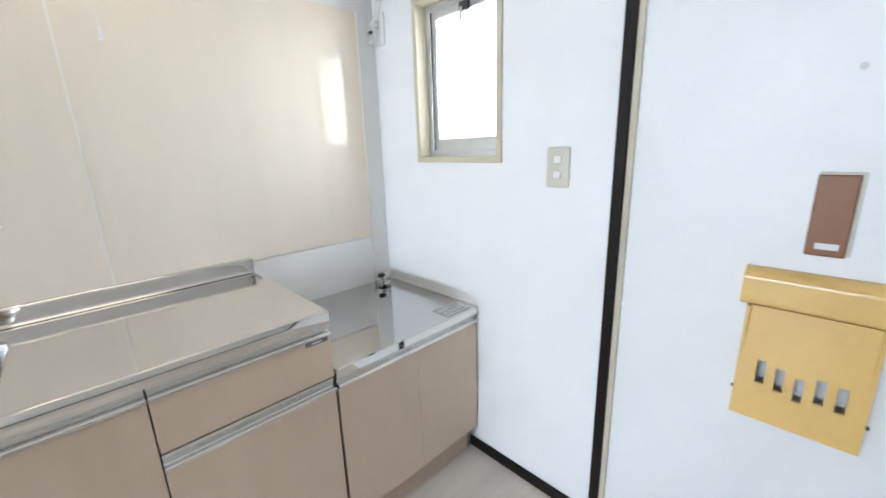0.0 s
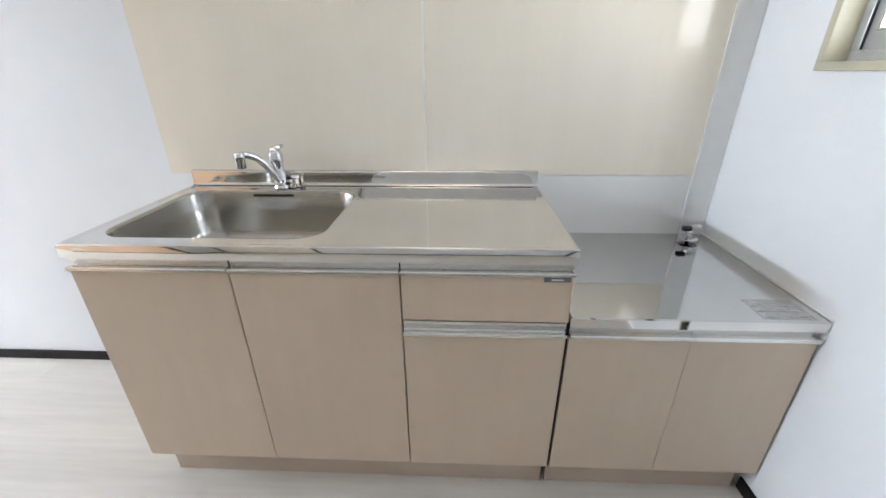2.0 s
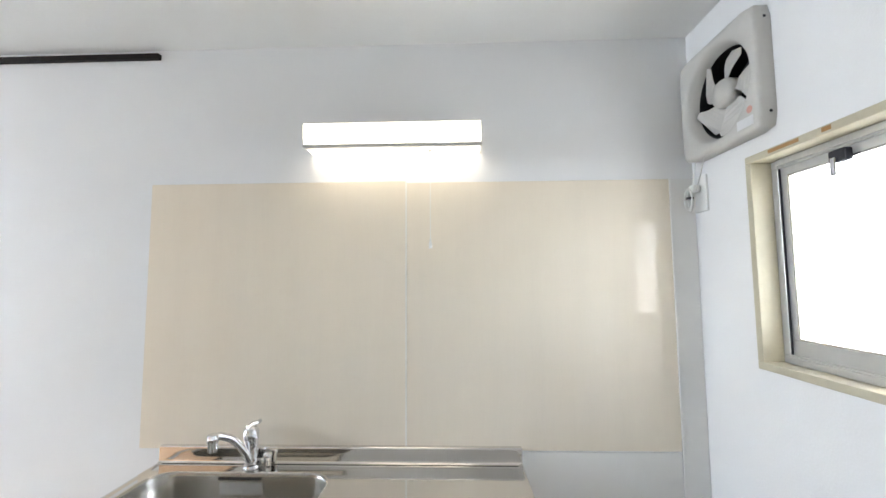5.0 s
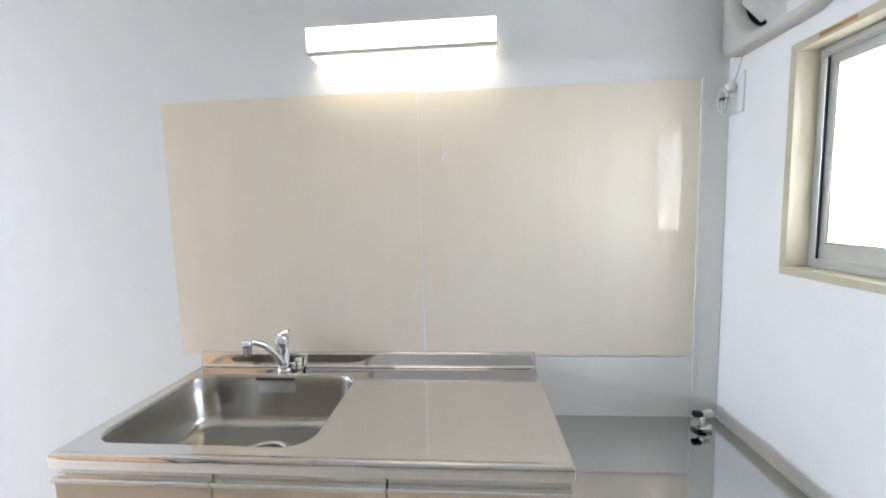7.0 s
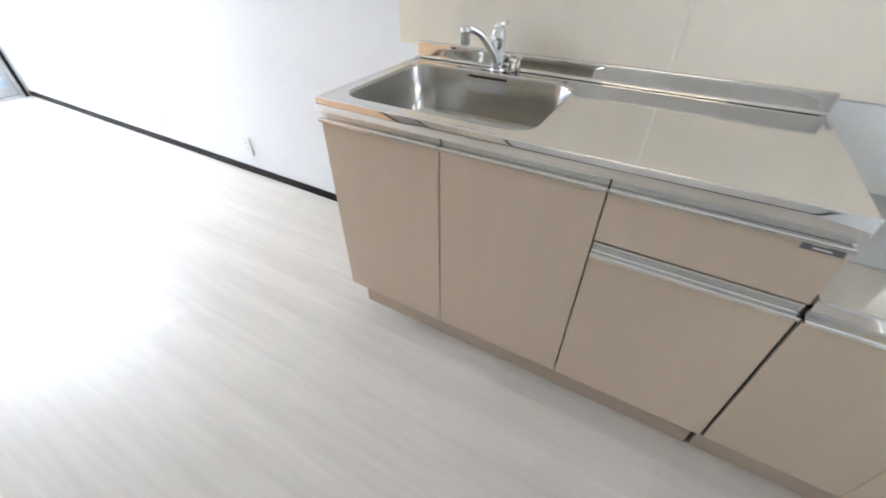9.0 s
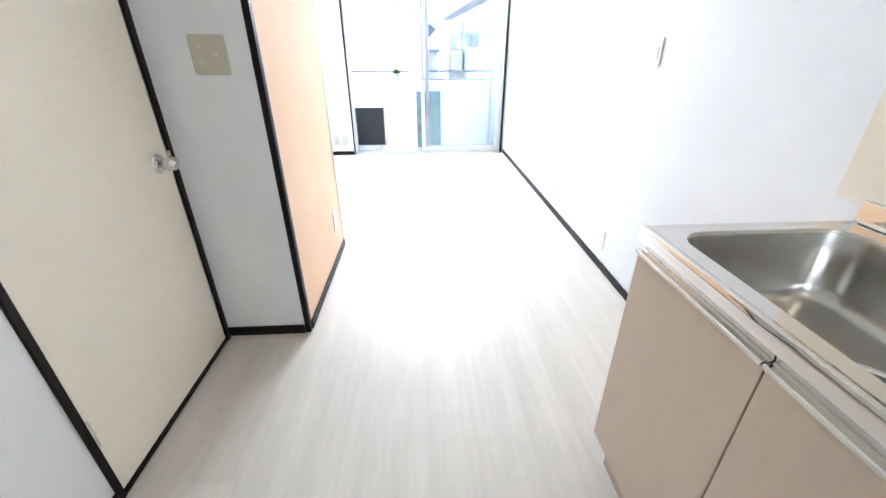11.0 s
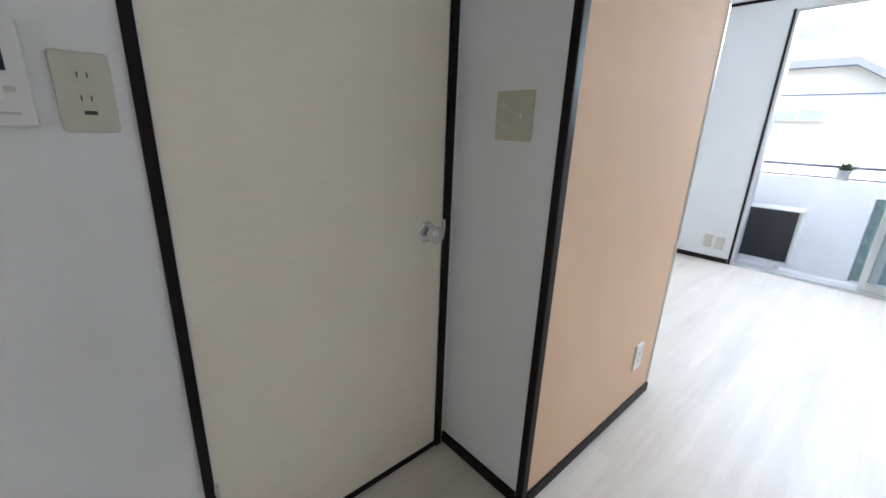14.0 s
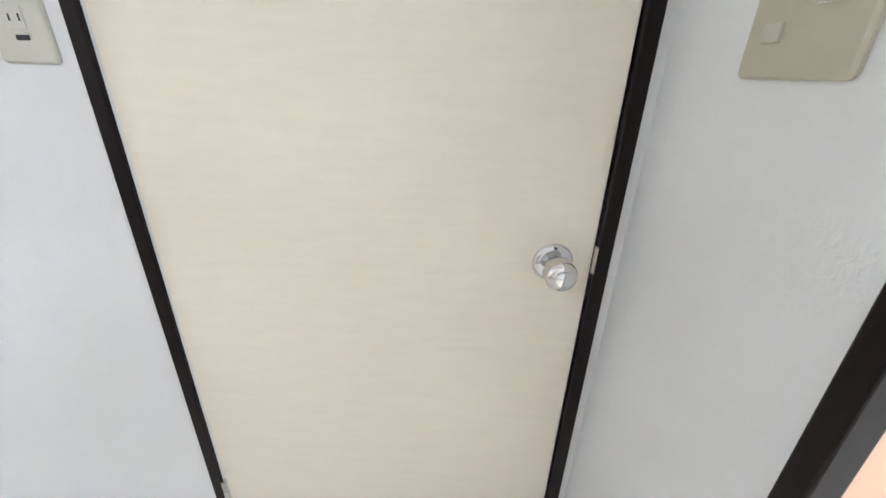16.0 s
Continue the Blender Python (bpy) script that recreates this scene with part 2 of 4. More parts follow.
def smooth_path(points, n=8):
    pts = [Vector(p) for p in points]
    ext = [2 * pts[0] - pts[1]] + pts + [2 * pts[-1] - pts[-2]]
    out = []
    for a, b, c, d in zip(ext, ext[1:], ext[2:], ext[3:]):
        for i in range(n):
            t = i / n
            out.append(0.5 * ((2 * b) + (c - a) * t + (2 * a - 5 * b + 4 * c - d) * t * t + (3 * b - a - 3 * c + d) * t ** 3))
    return out + [pts[-1]]


def structure(name, bm, material, label, category="", smooth=False, at=None):
    ob = part(name, bm, material, None, "", smooth, at)
    return tagged(ob, label, category, "", "structure")


def wall_with_holes(axis, t0, t1, a0, a1, z0, z1, holes):
    """A wall across the axis ('x' or 'y'), from t0 to t1 in thickness, with holes (a0, a1, z0, z1) through it."""
    cuts_a = sorted({a0, a1, *(h[0] for h in holes), *(h[1] for h in holes)})
    cuts_z = sorted({z0, z1, *(h[2] for h in holes), *(h[3] for h in holes)})
    bm = bmesh.new()
    solid = {}
    for i in range(len(cuts_a) - 1):
        for j in range(len(cuts_z) - 1):
            ca, cz = (cuts_a[i] + cuts_a[i + 1]) / 2, (cuts_z[j] + cuts_z[j + 1]) / 2
            solid[i, j] = not any(h[0] < ca < h[1] and h[2] < cz < h[3] for h in holes)

    def at(a, z, t):
        return (t, a, z) if axis == "x" else (a, t, z)

    def quad(*ps):
        bm.faces.new([bm.verts.new(p) for p in ps])

    for (i, j), s in solid.items():
        if not s:
            continue
        A0, A1, Z0, Z1 = cuts_a[i], cuts_a[i + 1], cuts_z[j], cuts_z[j + 1]
        for t in (t0, t1):
            quad(at(A0, Z0, t), at(A1, Z0, t), at(A1, Z1, t), at(A0, Z1, t))
        for di, dj, p, q in ((-1, 0, (A0, Z0), (A0, Z1)), (1, 0, (A1, Z0), (A1, Z1)), (0, -1, (A0, Z0), (A1, Z0)), (0, 1, (A0, Z1), (A1, Z1))):
            if not solid.get((i + di, j + dj), False):
                quad(at(*p, t0), at(*q, t0), at(*q, t1), at(*p, t1))
    bmesh.ops.remove_doubles(bm, verts=bm.verts[:], dist=1e-5)
    return bm


# ---------------- the shell ----------------
XW, CEIL = -6.04, 2.245          # balcony wall, ceiling height
YB = -1.966                      # wall of the washroom door
XS, YO = -2.485, -1.600          # switch wall, orange wall
XO = -3.422                      # end of the orange wall
YR = -2.75                       # side of the main room, out of sight

structure("wall_north", wall_with_holes("y", 0, 0.12, XW - 0.15, 0.15, -0.2, 2.6, []), WALLPAPER,
          "white wallpapered wall along kitchen and main room", "wall")
structure("wall_east", wall_with_holes("x", 0, 0.15, -3.2, 0, -0.2, 2.6, [(-0.652, -0.252, 1.168, 1.731), (-0.331, -0.051, 1.809, 2.089), (-1.90, -1.055, -0.01, 1.96)]),
          WALLPAPER, "white wallpapered wall with window, fan and entrance door", "wall")
structure("wall_south", wall_with_holes("y", YB - 0.10, YB, XS - 0.10, 0.0, -0.2, 2.6, [(-2.443, -1.749, 0.0, 1.93)]), WALLPAPER,
          "white wallpapered wall around the washroom door", "wall")
structure("wall_switch", box(XS - 0.02, XS, YB, YO, -0.2, 2.6), WALLPAPER, "narrow white wall return with a light switch", "wall")
structure("wall_orange", box(XO, XS - 0.02, YO - 0.1, YO, -0.2, 2.6), ORANGE, "orange wallpapered wall beside the main room", "wall")
structure("wall_return", box(XO, XO + 0.1, YR - 0.1, YO - 0.1, -0.2, 2.6), WALLPAPER, "white wall closing the main room", "wall")
structure("wall_room_side", box(XW - 0.15, XO + 0.1, YR - 0.2, YR - 0.1, -0.2, 2.6), WALLPAPER, "white wall closing the main room", "wall")
structure("wall_west", wall_with_holes("x", XW - 0.15, XW, YR - 0.1, 0, -0.2, 2.6, [(-1.882, -0.052, 0.0, 2.135)]), WALLPAPER,
          "white wallpapered wall around the balcony window", "wall")
structure("wall_washroom", box(-3.3, 0.15, -3.3, -3.2, -0.2, 2.6), WALLPAPER, "plain wall behind the washroom door", "wall")
structure("ceiling", box(XW - 0.15, 0.15, -3.3, 0.12, CEIL, CEIL + 0.1), CEILING, "white papered ceiling", "ceiling")
floor = structure("floor", box(XW, 0.15, -3.2, 0, -0.12, -0.012), SUBFLOOR, "whitewashed wood plank floor, satin finish", "floor")

# baseboards and dark trim
def baseboard(name, x0, x1, y0, y1, h=0.045):
    structure(name, box(x0, x1, y0, y1, 0, h, 0.002), DARKWOOD_X, "thin dark-stained baseboard along the wall", "baseboard")

baseboard("baseboard", XW, -1.80, -0.009, -0.0005)
baseboard("baseboard", -0.009, -0.0005, -1.02, -0.505)
baseboard("baseboard", XS, XS + 0.009, YB + 0.0005, YO - 0.022)
baseboard("baseboard", XO, XS - 0.024, YO + 0.0005, YO + 0.009)
baseboard("baseboard", XW + 0.0005, XW + 0.009, YR - 0.1, -1.905)
baseboard("baseboard", -1.725, 0.0, YB + 0.0005, YB + 0.009)
structure("threshold", box(-2.443, -1.749, YB - 0.004, YB + 0.005, 0, 0.018, 0.002), DARKWOOD_X, "dark threshold strip under the washroom door", "trim")
structure("corner_post", box(XS - 0.025, XS + 0.004, YO - 0.021, YO + 0.004, 0, CEIL, 0.0025), DARKWOOD, "dark-stained corner post, satin finish", "trim")
structure("corner_bead", box(XO - 0.004, XO + 0.008, YO - 0.006, YO + 0.004, 0.045, CEIL, 0.002), SASH, "thin grey corner bead on the orange wall", "trim")
structure("ceiling_trim", box(XW + 0.014, -1.876, -0.018, -0.0005, 2.208, 2.228, 0.002), DARKWOOD_X, "dark-stained ceiling moulding", "trim")
structure("ceiling_trim", box(XW + 0.0005, XW + 0.014, YR - 0.1, -0.0005, 2.222, CEIL - 0.0005, 0.002), DARKWOOD_X, "dark-stained ceiling moulding", "trim")
# picture rail on the long wall
bm = box(-6.02, -3.375, -0.020, -0.0005, 1.860, 1.938, 0.003)
box(-6.02, -3.375, -0.026, -0.018, 1.925, 1.940, 0.002, bm=bm)
structure("picture_rail", bm, GREYRAIL, "dark grey satin picture rail on the white wall", "rail")
structure("rail_end", box(-3.374, -3.368, -0.022, -0.001, 1.858, 1.940, 0.001), DARKWOOD, "dark end cap of the picture rail", "trim")

# ---------------- kitchen ----------------
# splash panels with pale joints
splash = thing("splash_panel", (-0.98, -0.004, 0.845), "glossy cream kitchen splash panel with a pale centre joint", "wall panel", kind="structure")
part("panel", box(-1.884, -0.983, -0.005, -0.0005, 0.846, 1.747, 0.001), PANEL, splash)
part("panel", box(-0.979, -0.086, -0.005, -0.0005, 0.846, 1.741, 0.001), PANEL, splash)
part("joint", box(-0.9835, -0.9785, -0.0065, -0.0005, 0.846, 1.744, 0.001), SEAM, splash, "pale joint strip")
part("joint", box(-0.086, -0.079, -0.008, -0.0005, 0.635, 1.741, 0.001), WHITEPANEL, splash, "white edge strip")
part("panel", box(-0.60, -0.087, -0.0045, -0.0005, 0.632, 0.842, 0.001), WHITEPANEL, splash, "white lower splash panel")
part("corner_panel", box(-0.0785, -0.0015, -0.0045, -0.0005, 0.632, 1.741, 0.001), WHITEPANEL, splash, "white filler panel in the corner")
structure("caulk_line", box(-0.006, -0.0005, -0.549, -0.0, 0.636, 0.640, 0.001), SEAM, "yellowed caulking above the gas table", "trim")

# sink cabinet
SX0, SX1, FY = -1.795, -0.603, -0.545
def front_panel(parent, name, x0, x1, z0, z1, label="", y=FY):
    return part(name, box(x0, x1, y, y + 0.018, z0, z1, 0.0015), CABINET, parent, label)

def pull(parent, x0, x1, z0, z1, y=FY):
    """Full-width channel pull: rounded lip, hollow and top flange in one profile."""
    prof = [(0.006, z0), (-0.007, z0), (-0.009, z0 + 0.002), (-0.009, z0 + 0.008), (-0.006, z0 + 0.010), (0.006, z0 + 0.009), (0.010, z0 + 0.012), (0.008, z1 - 0.004), (0.004, z1), (0.017, z1), (0.017, z0)]
    rings = [[Vector((x, y + a, z)) for a, z in prof] for x in (x0, x1)]
    return part("handle", loft(rings, True, True), ALU, parent, "full-width satin aluminium channel pull")

sinkcab = thing("sink_cabinet", (-1.2, -0.27, 0), "beige sink base cabinet with two doors, drawer and lower door", "cabinet", "kitchen base cabinets")
bm = box(SX0, SX0 + 0.018, FY + 0.02, -0.004, 0.11, 0.775, 0.001)
box(SX1 - 0.018, SX1, FY + 0.02, -0.004, 0.11, 0.775, 0.001, bm=bm)
box(SX0 + 0.018, SX1 - 0.018, -0.02, -0.004, 0.11, 0.60, bm=bm)
box(SX0 + 0.018, SX1 - 0.018, FY + 0.02, -0.02, 0.11, 0.128, bm=bm)
box(-1.012, -0.998, FY + 0.022, -0.02, 0.128, 0.60, bm=bm)
part("body", bm, CABINET_BODY, sinkcab)
# thin dark sheet: shade between the sink fronts, put into colour
part("shade_sheet", box(SX0 + 0.018, SX1 - 0.018, FY + 0.021, FY + 0.024, 0.118, 0.774), GAPSHADE, sinkcab, "dark sheet that paints the shade behind the fronts")
# dark strip added in the open joint, painting its shade
part("joint_shade", box(-0.603, -0.597, FY + 0.006, -0.010, 0.11, 0.604), GAPSHADE, sinkcab, "dark strip that paints the shade in the joint to the gas table cabinet")
part("kick_plate", box(-1.763, -0.607, -0.507, -0.49, 0, 0.1095, 0.001), CABINET_BODY, sinkcab)
part("kick_side", box(-1.763, -1.747, -0.489, -0.01, 0, 0.1095, 0.001), CABINET_BODY, sinkcab)
for a, b in ((SX0, -1.4080), (-1.4055, -1.0045)):
    d = front_panel(sinkcab, "door", a + 0.001, b, 0.112, 0.743)
    pull(d, a + 0.001, b, 0.744, 0.774)
d = front_panel(sinkcab, "drawer", -1.001, SX1, 0.618, 0.743)
pull(d, -1.001, SX1, 0.744, 0.774)
part("maker_label", box(-0.672, -0.610, FY - 0.0012, FY, 0.729, 0.741, 0.0004), PRINT, d, "small dark maker label with plain bars")
part("bar", box(-0.655, -0.628, FY - 0.0018, FY - 0.0013, 0.733, 0.737), STICKER, d, "pale bar on the label")
d = front_panel(sinkcab, "door", -1.001, SX1, 0.112, 0.574)
pull(d, -1.001, SX1, 0.576, 0.613)

# sink worktop with pressed bowl
TZ = 0.810
top = thing("sink_worktop", (-1.2, -0.27, 0.775), "brushed stainless steel sink worktop with deep bowl and backguard", "sink")
HX0, HX1, HY0, HY1, HR = -1.760, -1.200, -0.492, -0.088, 0.068
WX0, WX1, WY0, WY1 = -1.800, -0.600, -0.550, -0.018
def wt(i, z, r=0.003):
    return rect_ring(WX0 + i, WX1 - i, WY0 + i, WY1 - i * 0.2, r, z)
rings = [wt(0.0055, TZ + 0.0025), wt(0.010, TZ + 0.0025), wt(0.020, TZ - 0.001, 0.006)]
rings += [rect_ring(HX0 - 0.006, HX1 + 0.006, HY0 - 0.006, HY1 + 0.006, HR + 0.006, TZ - 0.001), rect_ring(HX0 - 0.002, HX1 + 0.002, HY0 - 0.002, HY1 + 0.002, HR + 0.002, TZ - 0.002)]
part("top_plate", loft(rings), STEEL, top, smooth=False)
edge = [wt(0.012, 0.776), wt(0.001, 0.776), wt(0.0, 0.778)] + [wt(0.0055 * (1 - math.cos(radians(18 * i))), TZ - 0.003 + 0.0055 * math.sin(radians(18 * i))) for i in range(6)]
part("apron", loft(edge), POLISHED, top, "polished rounded front edge", smooth=True).data.set_sharp_from_angle(angle=radians(35))
def hole(i, z, r=HR):
    return rect_ring(HX0 + i, HX1 - i, HY0 + i, HY1 - i, max(r, 0.01), z)
rings = [hole(-0.002, TZ - 0.002), hole(0.001, TZ - 0.005), hole(0.003, TZ - 0.012), hole(0.010, TZ - 0.08), hole(0.018, TZ - 0.135), hole(0.024, TZ - 0.152),
         hole(0.036, TZ - 0.164), hole(0.055, TZ - 0.169), hole(0.10, TZ - 0.1715, 0.07), hole(0.15, TZ - 0.172, 0.04)]
part("bowl", loft(rings, False, True), BOWLSTEEL, top, "satin pressed sink bowl", smooth=True)
DX, DY, DZ = -1.44, -0.285, TZ - 0.172
drain = part("drain", turned([(0.088, 0.001), (0.088, 0.005), (0.082, 0.007), (0.070, 0.006), (0.066, 0.002)], (DX, DY, DZ), cap0=False, cap1=False, n=40), CHROME, top, "polished drain ring", smooth=True)
part("strainer", turned([(0.066, 0.003), (0.045, 0.0055), (0.020, 0.008), (0.018, 0.013), (0.006, 0.016)], (DX, DY, DZ), cap1=True, n=32), BLACK, drain, "dark rubber drain cover", smooth=True)
# backguard with rounded top and cove
def arc(cx, cz, rad, a0, a1, n=6):
    return [(cx + rad * math.cos(radians(a0 + (a1 - a0) * i / n)), cz + rad * math.sin(radians(a0 + (a1 - a0) * i / n))) for i in range(n + 1)]
prof = [(0.0, TZ + 0.001)] + arc(-0.031, TZ + 0.0095, 0.009, -90, 0) + [(-0.0215, TZ + 0.030)] + arc(-0.0145, TZ + 0.0435, 0.007, 180, 90) + [(-0.004, TZ + 0.0505)]
bm = loft([[Vector((x, a - 0.001, z)) for a, z in prof] for x in (-1.800, -0.603)], True, True)
part("backguard", bm, POLISHED, top, "polished upstand along the wall", smooth=True).data.set_sharp_from_angle(angle=radians(40))
# no real opening: a dark bar paints the shade inside the slot
part("overflow_slot", box(-1.556, -1.421, HY1 - 0.006, HY1 - 0.0045, TZ - 0.021, TZ - 0.013), GAPSHADE, top, "overflow slot, its inner shade painted as a dark bar")
sticker = thing("care_sticker", (-1.48, HY1 - 0.007, TZ - 0.06), "translucent care sticker inside the sink bowl", "sticker")
part("film", box(-1.548, -1.413, HY1 - 0.0095, HY1 - 0.009, TZ - 0.062, TZ - 0.025), STICKER_FILM, sticker)
for a, b in ((-1.541, -1.505), (-1.497, -1.459), (-1.451, -1.421)):
    for k in range(4):
        part("text_bar", box(a, b - 0.006 * (k % 2), HY1 - 0.0102, HY1 - 0.0097, TZ - 0.033 - 0.008 * k, TZ - 0.030 - 0.008 * k), STICKER_FILM, sticker)

# faucet: single-lever mixer on the ledge
FX, FYY = -1.470, -0.053
tap = thing("kitchen_faucet", (FX, FYY, TZ), "chrome single-lever kitchen faucet on the sink ledge", "faucet")
part("base", turned([(0.0265, 0), (0.0265, 0.004), (0.024, 0.010), (0.021, 0.014)], (FX, FYY, TZ)), CHROME, tap, smooth=True)
part("body", turned([(0.024, 0.010), (0.0215, 0.030), (0.0195, 0.060), (0.0195, 0.082), (0.0225, 0.088), (0.0235, 0.094), (0.0240, 0.112), (0.0205, 0.122), (0.010, 0.127)], (FX, FYY, TZ), axis=(-0.06, 0.0, 1)), CHROME, tap, smooth=True)
lv = smooth_path([(FX - 0.012, FYY - 0.010, TZ + 0.122), (FX - 0.006, FYY + 0.004, TZ + 0.130), (FX + 0.004, FYY + 0.016, TZ + 0.133), (FX + 0.010, FYY + 0.028, TZ + 0.136)])
part("lever", tube(lv, [0.0115 - 0.0002 * i for i in range(len(lv))]), CHROME, tap, smooth=True)
sp = smooth_path([(FX + 0.0, FYY - 0.016, TZ + 0.022), (FX - 0.014, FYY - 0.030, TZ + 0.064), (FX - 0.038, FYY - 0.050, TZ + 0.104), (FX - 0.060, FYY - 0.070, TZ + 0.122), (FX - 0.074, FYY - 0.084, TZ + 0.126)])
part("spout", tube(sp, 0.0115, 14), CHROME, tap, smooth=True)
part("aerator", turned([(0.012, -0.040), (0.014, -0.038), (0.014, -0.014), (0.0165, -0.012), (0.0165, 0.008), (0.013, 0.011)], (FX - 0.078, FYY - 0.088, TZ + 0.124)), CHROME, tap, smooth=True)
v = part("stop_valve", turned([(0.011, 0), (0.011, 0.022), (0.014, 0.024), (0.014, 0.036), (0.010, 0.038)], (FX + 0.045, FYY + 0.010, TZ + 0.002)), CHROME, tap, "small chrome side valve", smooth=True)
part("valve_arm", tube([(FX + 0.01, FYY + 0.008, TZ + 0.018), (FX + 0.045, FYY + 0.010, TZ + 0.018)], 0.007), CHROME, tap, smooth=True)

# gas table cabinet and its top
GX0, GX1, GZ = -0.597, -0.008, 0.635
gascab = thing("gas_table_cabinet", (-0.3, -0.27, 0), "low beige gas table base cabinet with two doors", "cabinet", "kitchen base cabinets")
bm = box(GX0, GX0 + 0.016, FY + 0.02, -0.004, 0.11, 0.604, 0.001)
box(GX1 - 0.016, GX1, FY + 0.02, -0.004, 0.11, 0.604, 0.001, bm=bm)
box(GX0 + 0.016, GX1 - 0.016, -0.02, -0.004, 0.11, 0.60, bm=bm)
box(GX0 + 0.016, GX1 - 0.016, FY + 0.02, -0.02, 0.11, 0.128, bm=bm)
part("body", bm, CABINET_BODY, gascab)
# same dark sheet here, painting the shade seen between these doors
part("shade_sheet", box(GX0 + 0.016, GX1 - 0.016, FY + 0.021, FY + 0.024, 0.118, 0.603), GAPSHADE, gascab, "dark sheet that paints the shade behind the fronts")
part("kick_plate", box(GX0 + 0.004, -0.028, -0.507, -0.49, 0, 0.1095, 0.001), CABINET_BODY, gascab)
for a, b in ((GX0, -0.3022), (-0.3032, GX1)):
    d = front_panel(gascab, "door", a + 0.002, b, 0.112, 0.574)
    pull(d, a + 0.002, b, 0.576, 0.603)
gastop = thing("gas_counter", (-0.3, -0.27, 0.605), "smooth stainless steel gas table top, low and empty", "worktop")
def gt(i, z, r=0.003):
    return rect_ring(-0.5985 + i, -0.003 - i, -0.550 + i, -0.005 - i, r, z, 3)
part("top_plate", loft([gt(0.0, GZ - 0.003), gt(0.003, GZ), gt(0.02, GZ)], False, True), GASSTEEL, gastop)
part("apron", loft([gt(0.002, 0.6055), gt(0.0, 0.608), gt(0.0, GZ - 0.003)], True), POLISHED, gastop, "polished front edge")
seal = thing("warning_sticker", (-0.085, -0.495, GZ), "clear warning sticker with grey print on the gas table", "sticker")
part("film", box(-0.150, -0.026, -0.540, -0.450, GZ + 0.0003, GZ + 0.0008), STICKER_FILM, seal)
for j, y in enumerate((-0.527, -0.503, -0.479)):
    for i in range(3):
        part("text_bar", box(-0.140 + 0.038 * i, -0.113 + 0.038 * i, y - 0.002, y + 0.002, GZ + 0.0009, GZ + 0.0013), GREYPLASTIC, seal)
gas = thing("gas_tap", (-0.088, -0.075, GZ), "chrome gas tap with black lever on the gas table", "gas tap")
part("flange", turned([(0.012, 0.009), (0.030, 0.010), (0.031, 0.0115), (0.030, 0.013), (0.012, 0.015)], (-0.088, -0.075, GZ)), CHROME, gas, smooth=True)
part("stem", turned([(0.0075, 0.0), (0.0075, 0.024), (0.011, 0.026), (0.011, 0.040), (0.008, 0.042)], (-0.088, -0.075, GZ)), CHROME, gas, smooth=True)
part("hose_end", turned([(0.008, 0.008), (0.008, 0.022), (0.010, 0.024), (0.008, 0.030), (0.010, 0.034), (0.007, 0.040)], (-0.092, -0.075, GZ + 0.047), axis=(1.0, 0.15, 0.05)), WHITEPLASTIC, gas, "pale hose end", smooth=True)
part("lever", box(-0.116, -0.086, -0.086, -0.066, GZ + 0.038, GZ + 0.056, 0.005), BLACK, gas, "black plastic lever", smooth=True)

# lamp over the sink
LX0, LX1 = -1.307, -0.722
lamp = thing("kitchen_light", (-1.01, 0, 1.84), "lit white fluorescent kitchen light with pull cord", "wall lamp")
part("back_plate", box(LX0 + 0.01, LX1 - 0.01, -0.012, -0.0005, 1.850, 1.905, 0.002), WHITEPLASTIC, lamp)
part("housing", box(LX0 + 0.006, LX1 - 0.006, -0.116, -0.0125, 1.9125, 1.919, 0.002), WHITEPLASTIC, lamp, "opaque white top of the light")
prof = [(-0.0125, 1.912), (-0.114, 1.912), (-0.118, 1.909), (-0.117, 1.866), (-0.108, 1.847), (-0.088, 1.840), (-0.0125, 1.840)]
part("diffuser", loft([[Vector((x, a, z)) for a, z in prof] for x in (LX0 + 0.006, LX1 - 0.006)], True, True), DIFFUSER, lamp, "glowing white diffuser")
for x in (LX0, LX1 - 0.0055):
    part("end_cap", loft([[Vector((x + d, a * 1.01, z)) for a, z in prof] for d in (0, 0.0055)], True, True), WHITEPLASTIC, lamp)
part("bottom_rim", box(LX0 + 0.004, LX1 - 0.004, -0.1195, -0.100, 1.8335, 1.8435, 0.002), SASH, lamp, "grey lower rim")
part("switch_knob", turned([(0.008, -0.012), (0.008, 0), (0.005, 0.0005)], (-0.893, -0.075, 1.840)), WHITEPLASTIC, lamp)
cord = part("pull_cord", tube([(-0.893, -0.075, 1.829), (-0.893, -0.075, 1.535)], 0.0011, 6), WHITEPLASTIC, lamp)
part("cord_bell", turned([(0.002, 0.03), (0.005, 0.012), (0.006, 0.0)], (-0.893, -0.075, 1.507)), WHITEPLASTIC, cord, smooth=True)

# ventilation fan in the wall
FCY, FCZ = -0.191, 1.949
fan = thing("ventilation_fan", (0, FCY, FCZ), "pale grey plastic wall ventilation fan, blades at rest", "fan")
n = 48
def sq(h, x, r=0.02):
    pts = []
    for i in range(n):
        a = 2 * math.pi * i / n
        c, s = math.cos(a), math.sin(a)
        k = 1 / (abs(c) ** 14 + abs(s) ** 14) ** (1 / 14)
        pts.append(Vector((x, FCY + h * k * c, FCZ + h * k * s)))
    return pts
def circ(r, x):
    return [Vector((x, FCY + r * math.cos(2 * math.pi * i / n), FCZ + r * math.sin(2 * math.pi * i / n))) for i in range(n)]
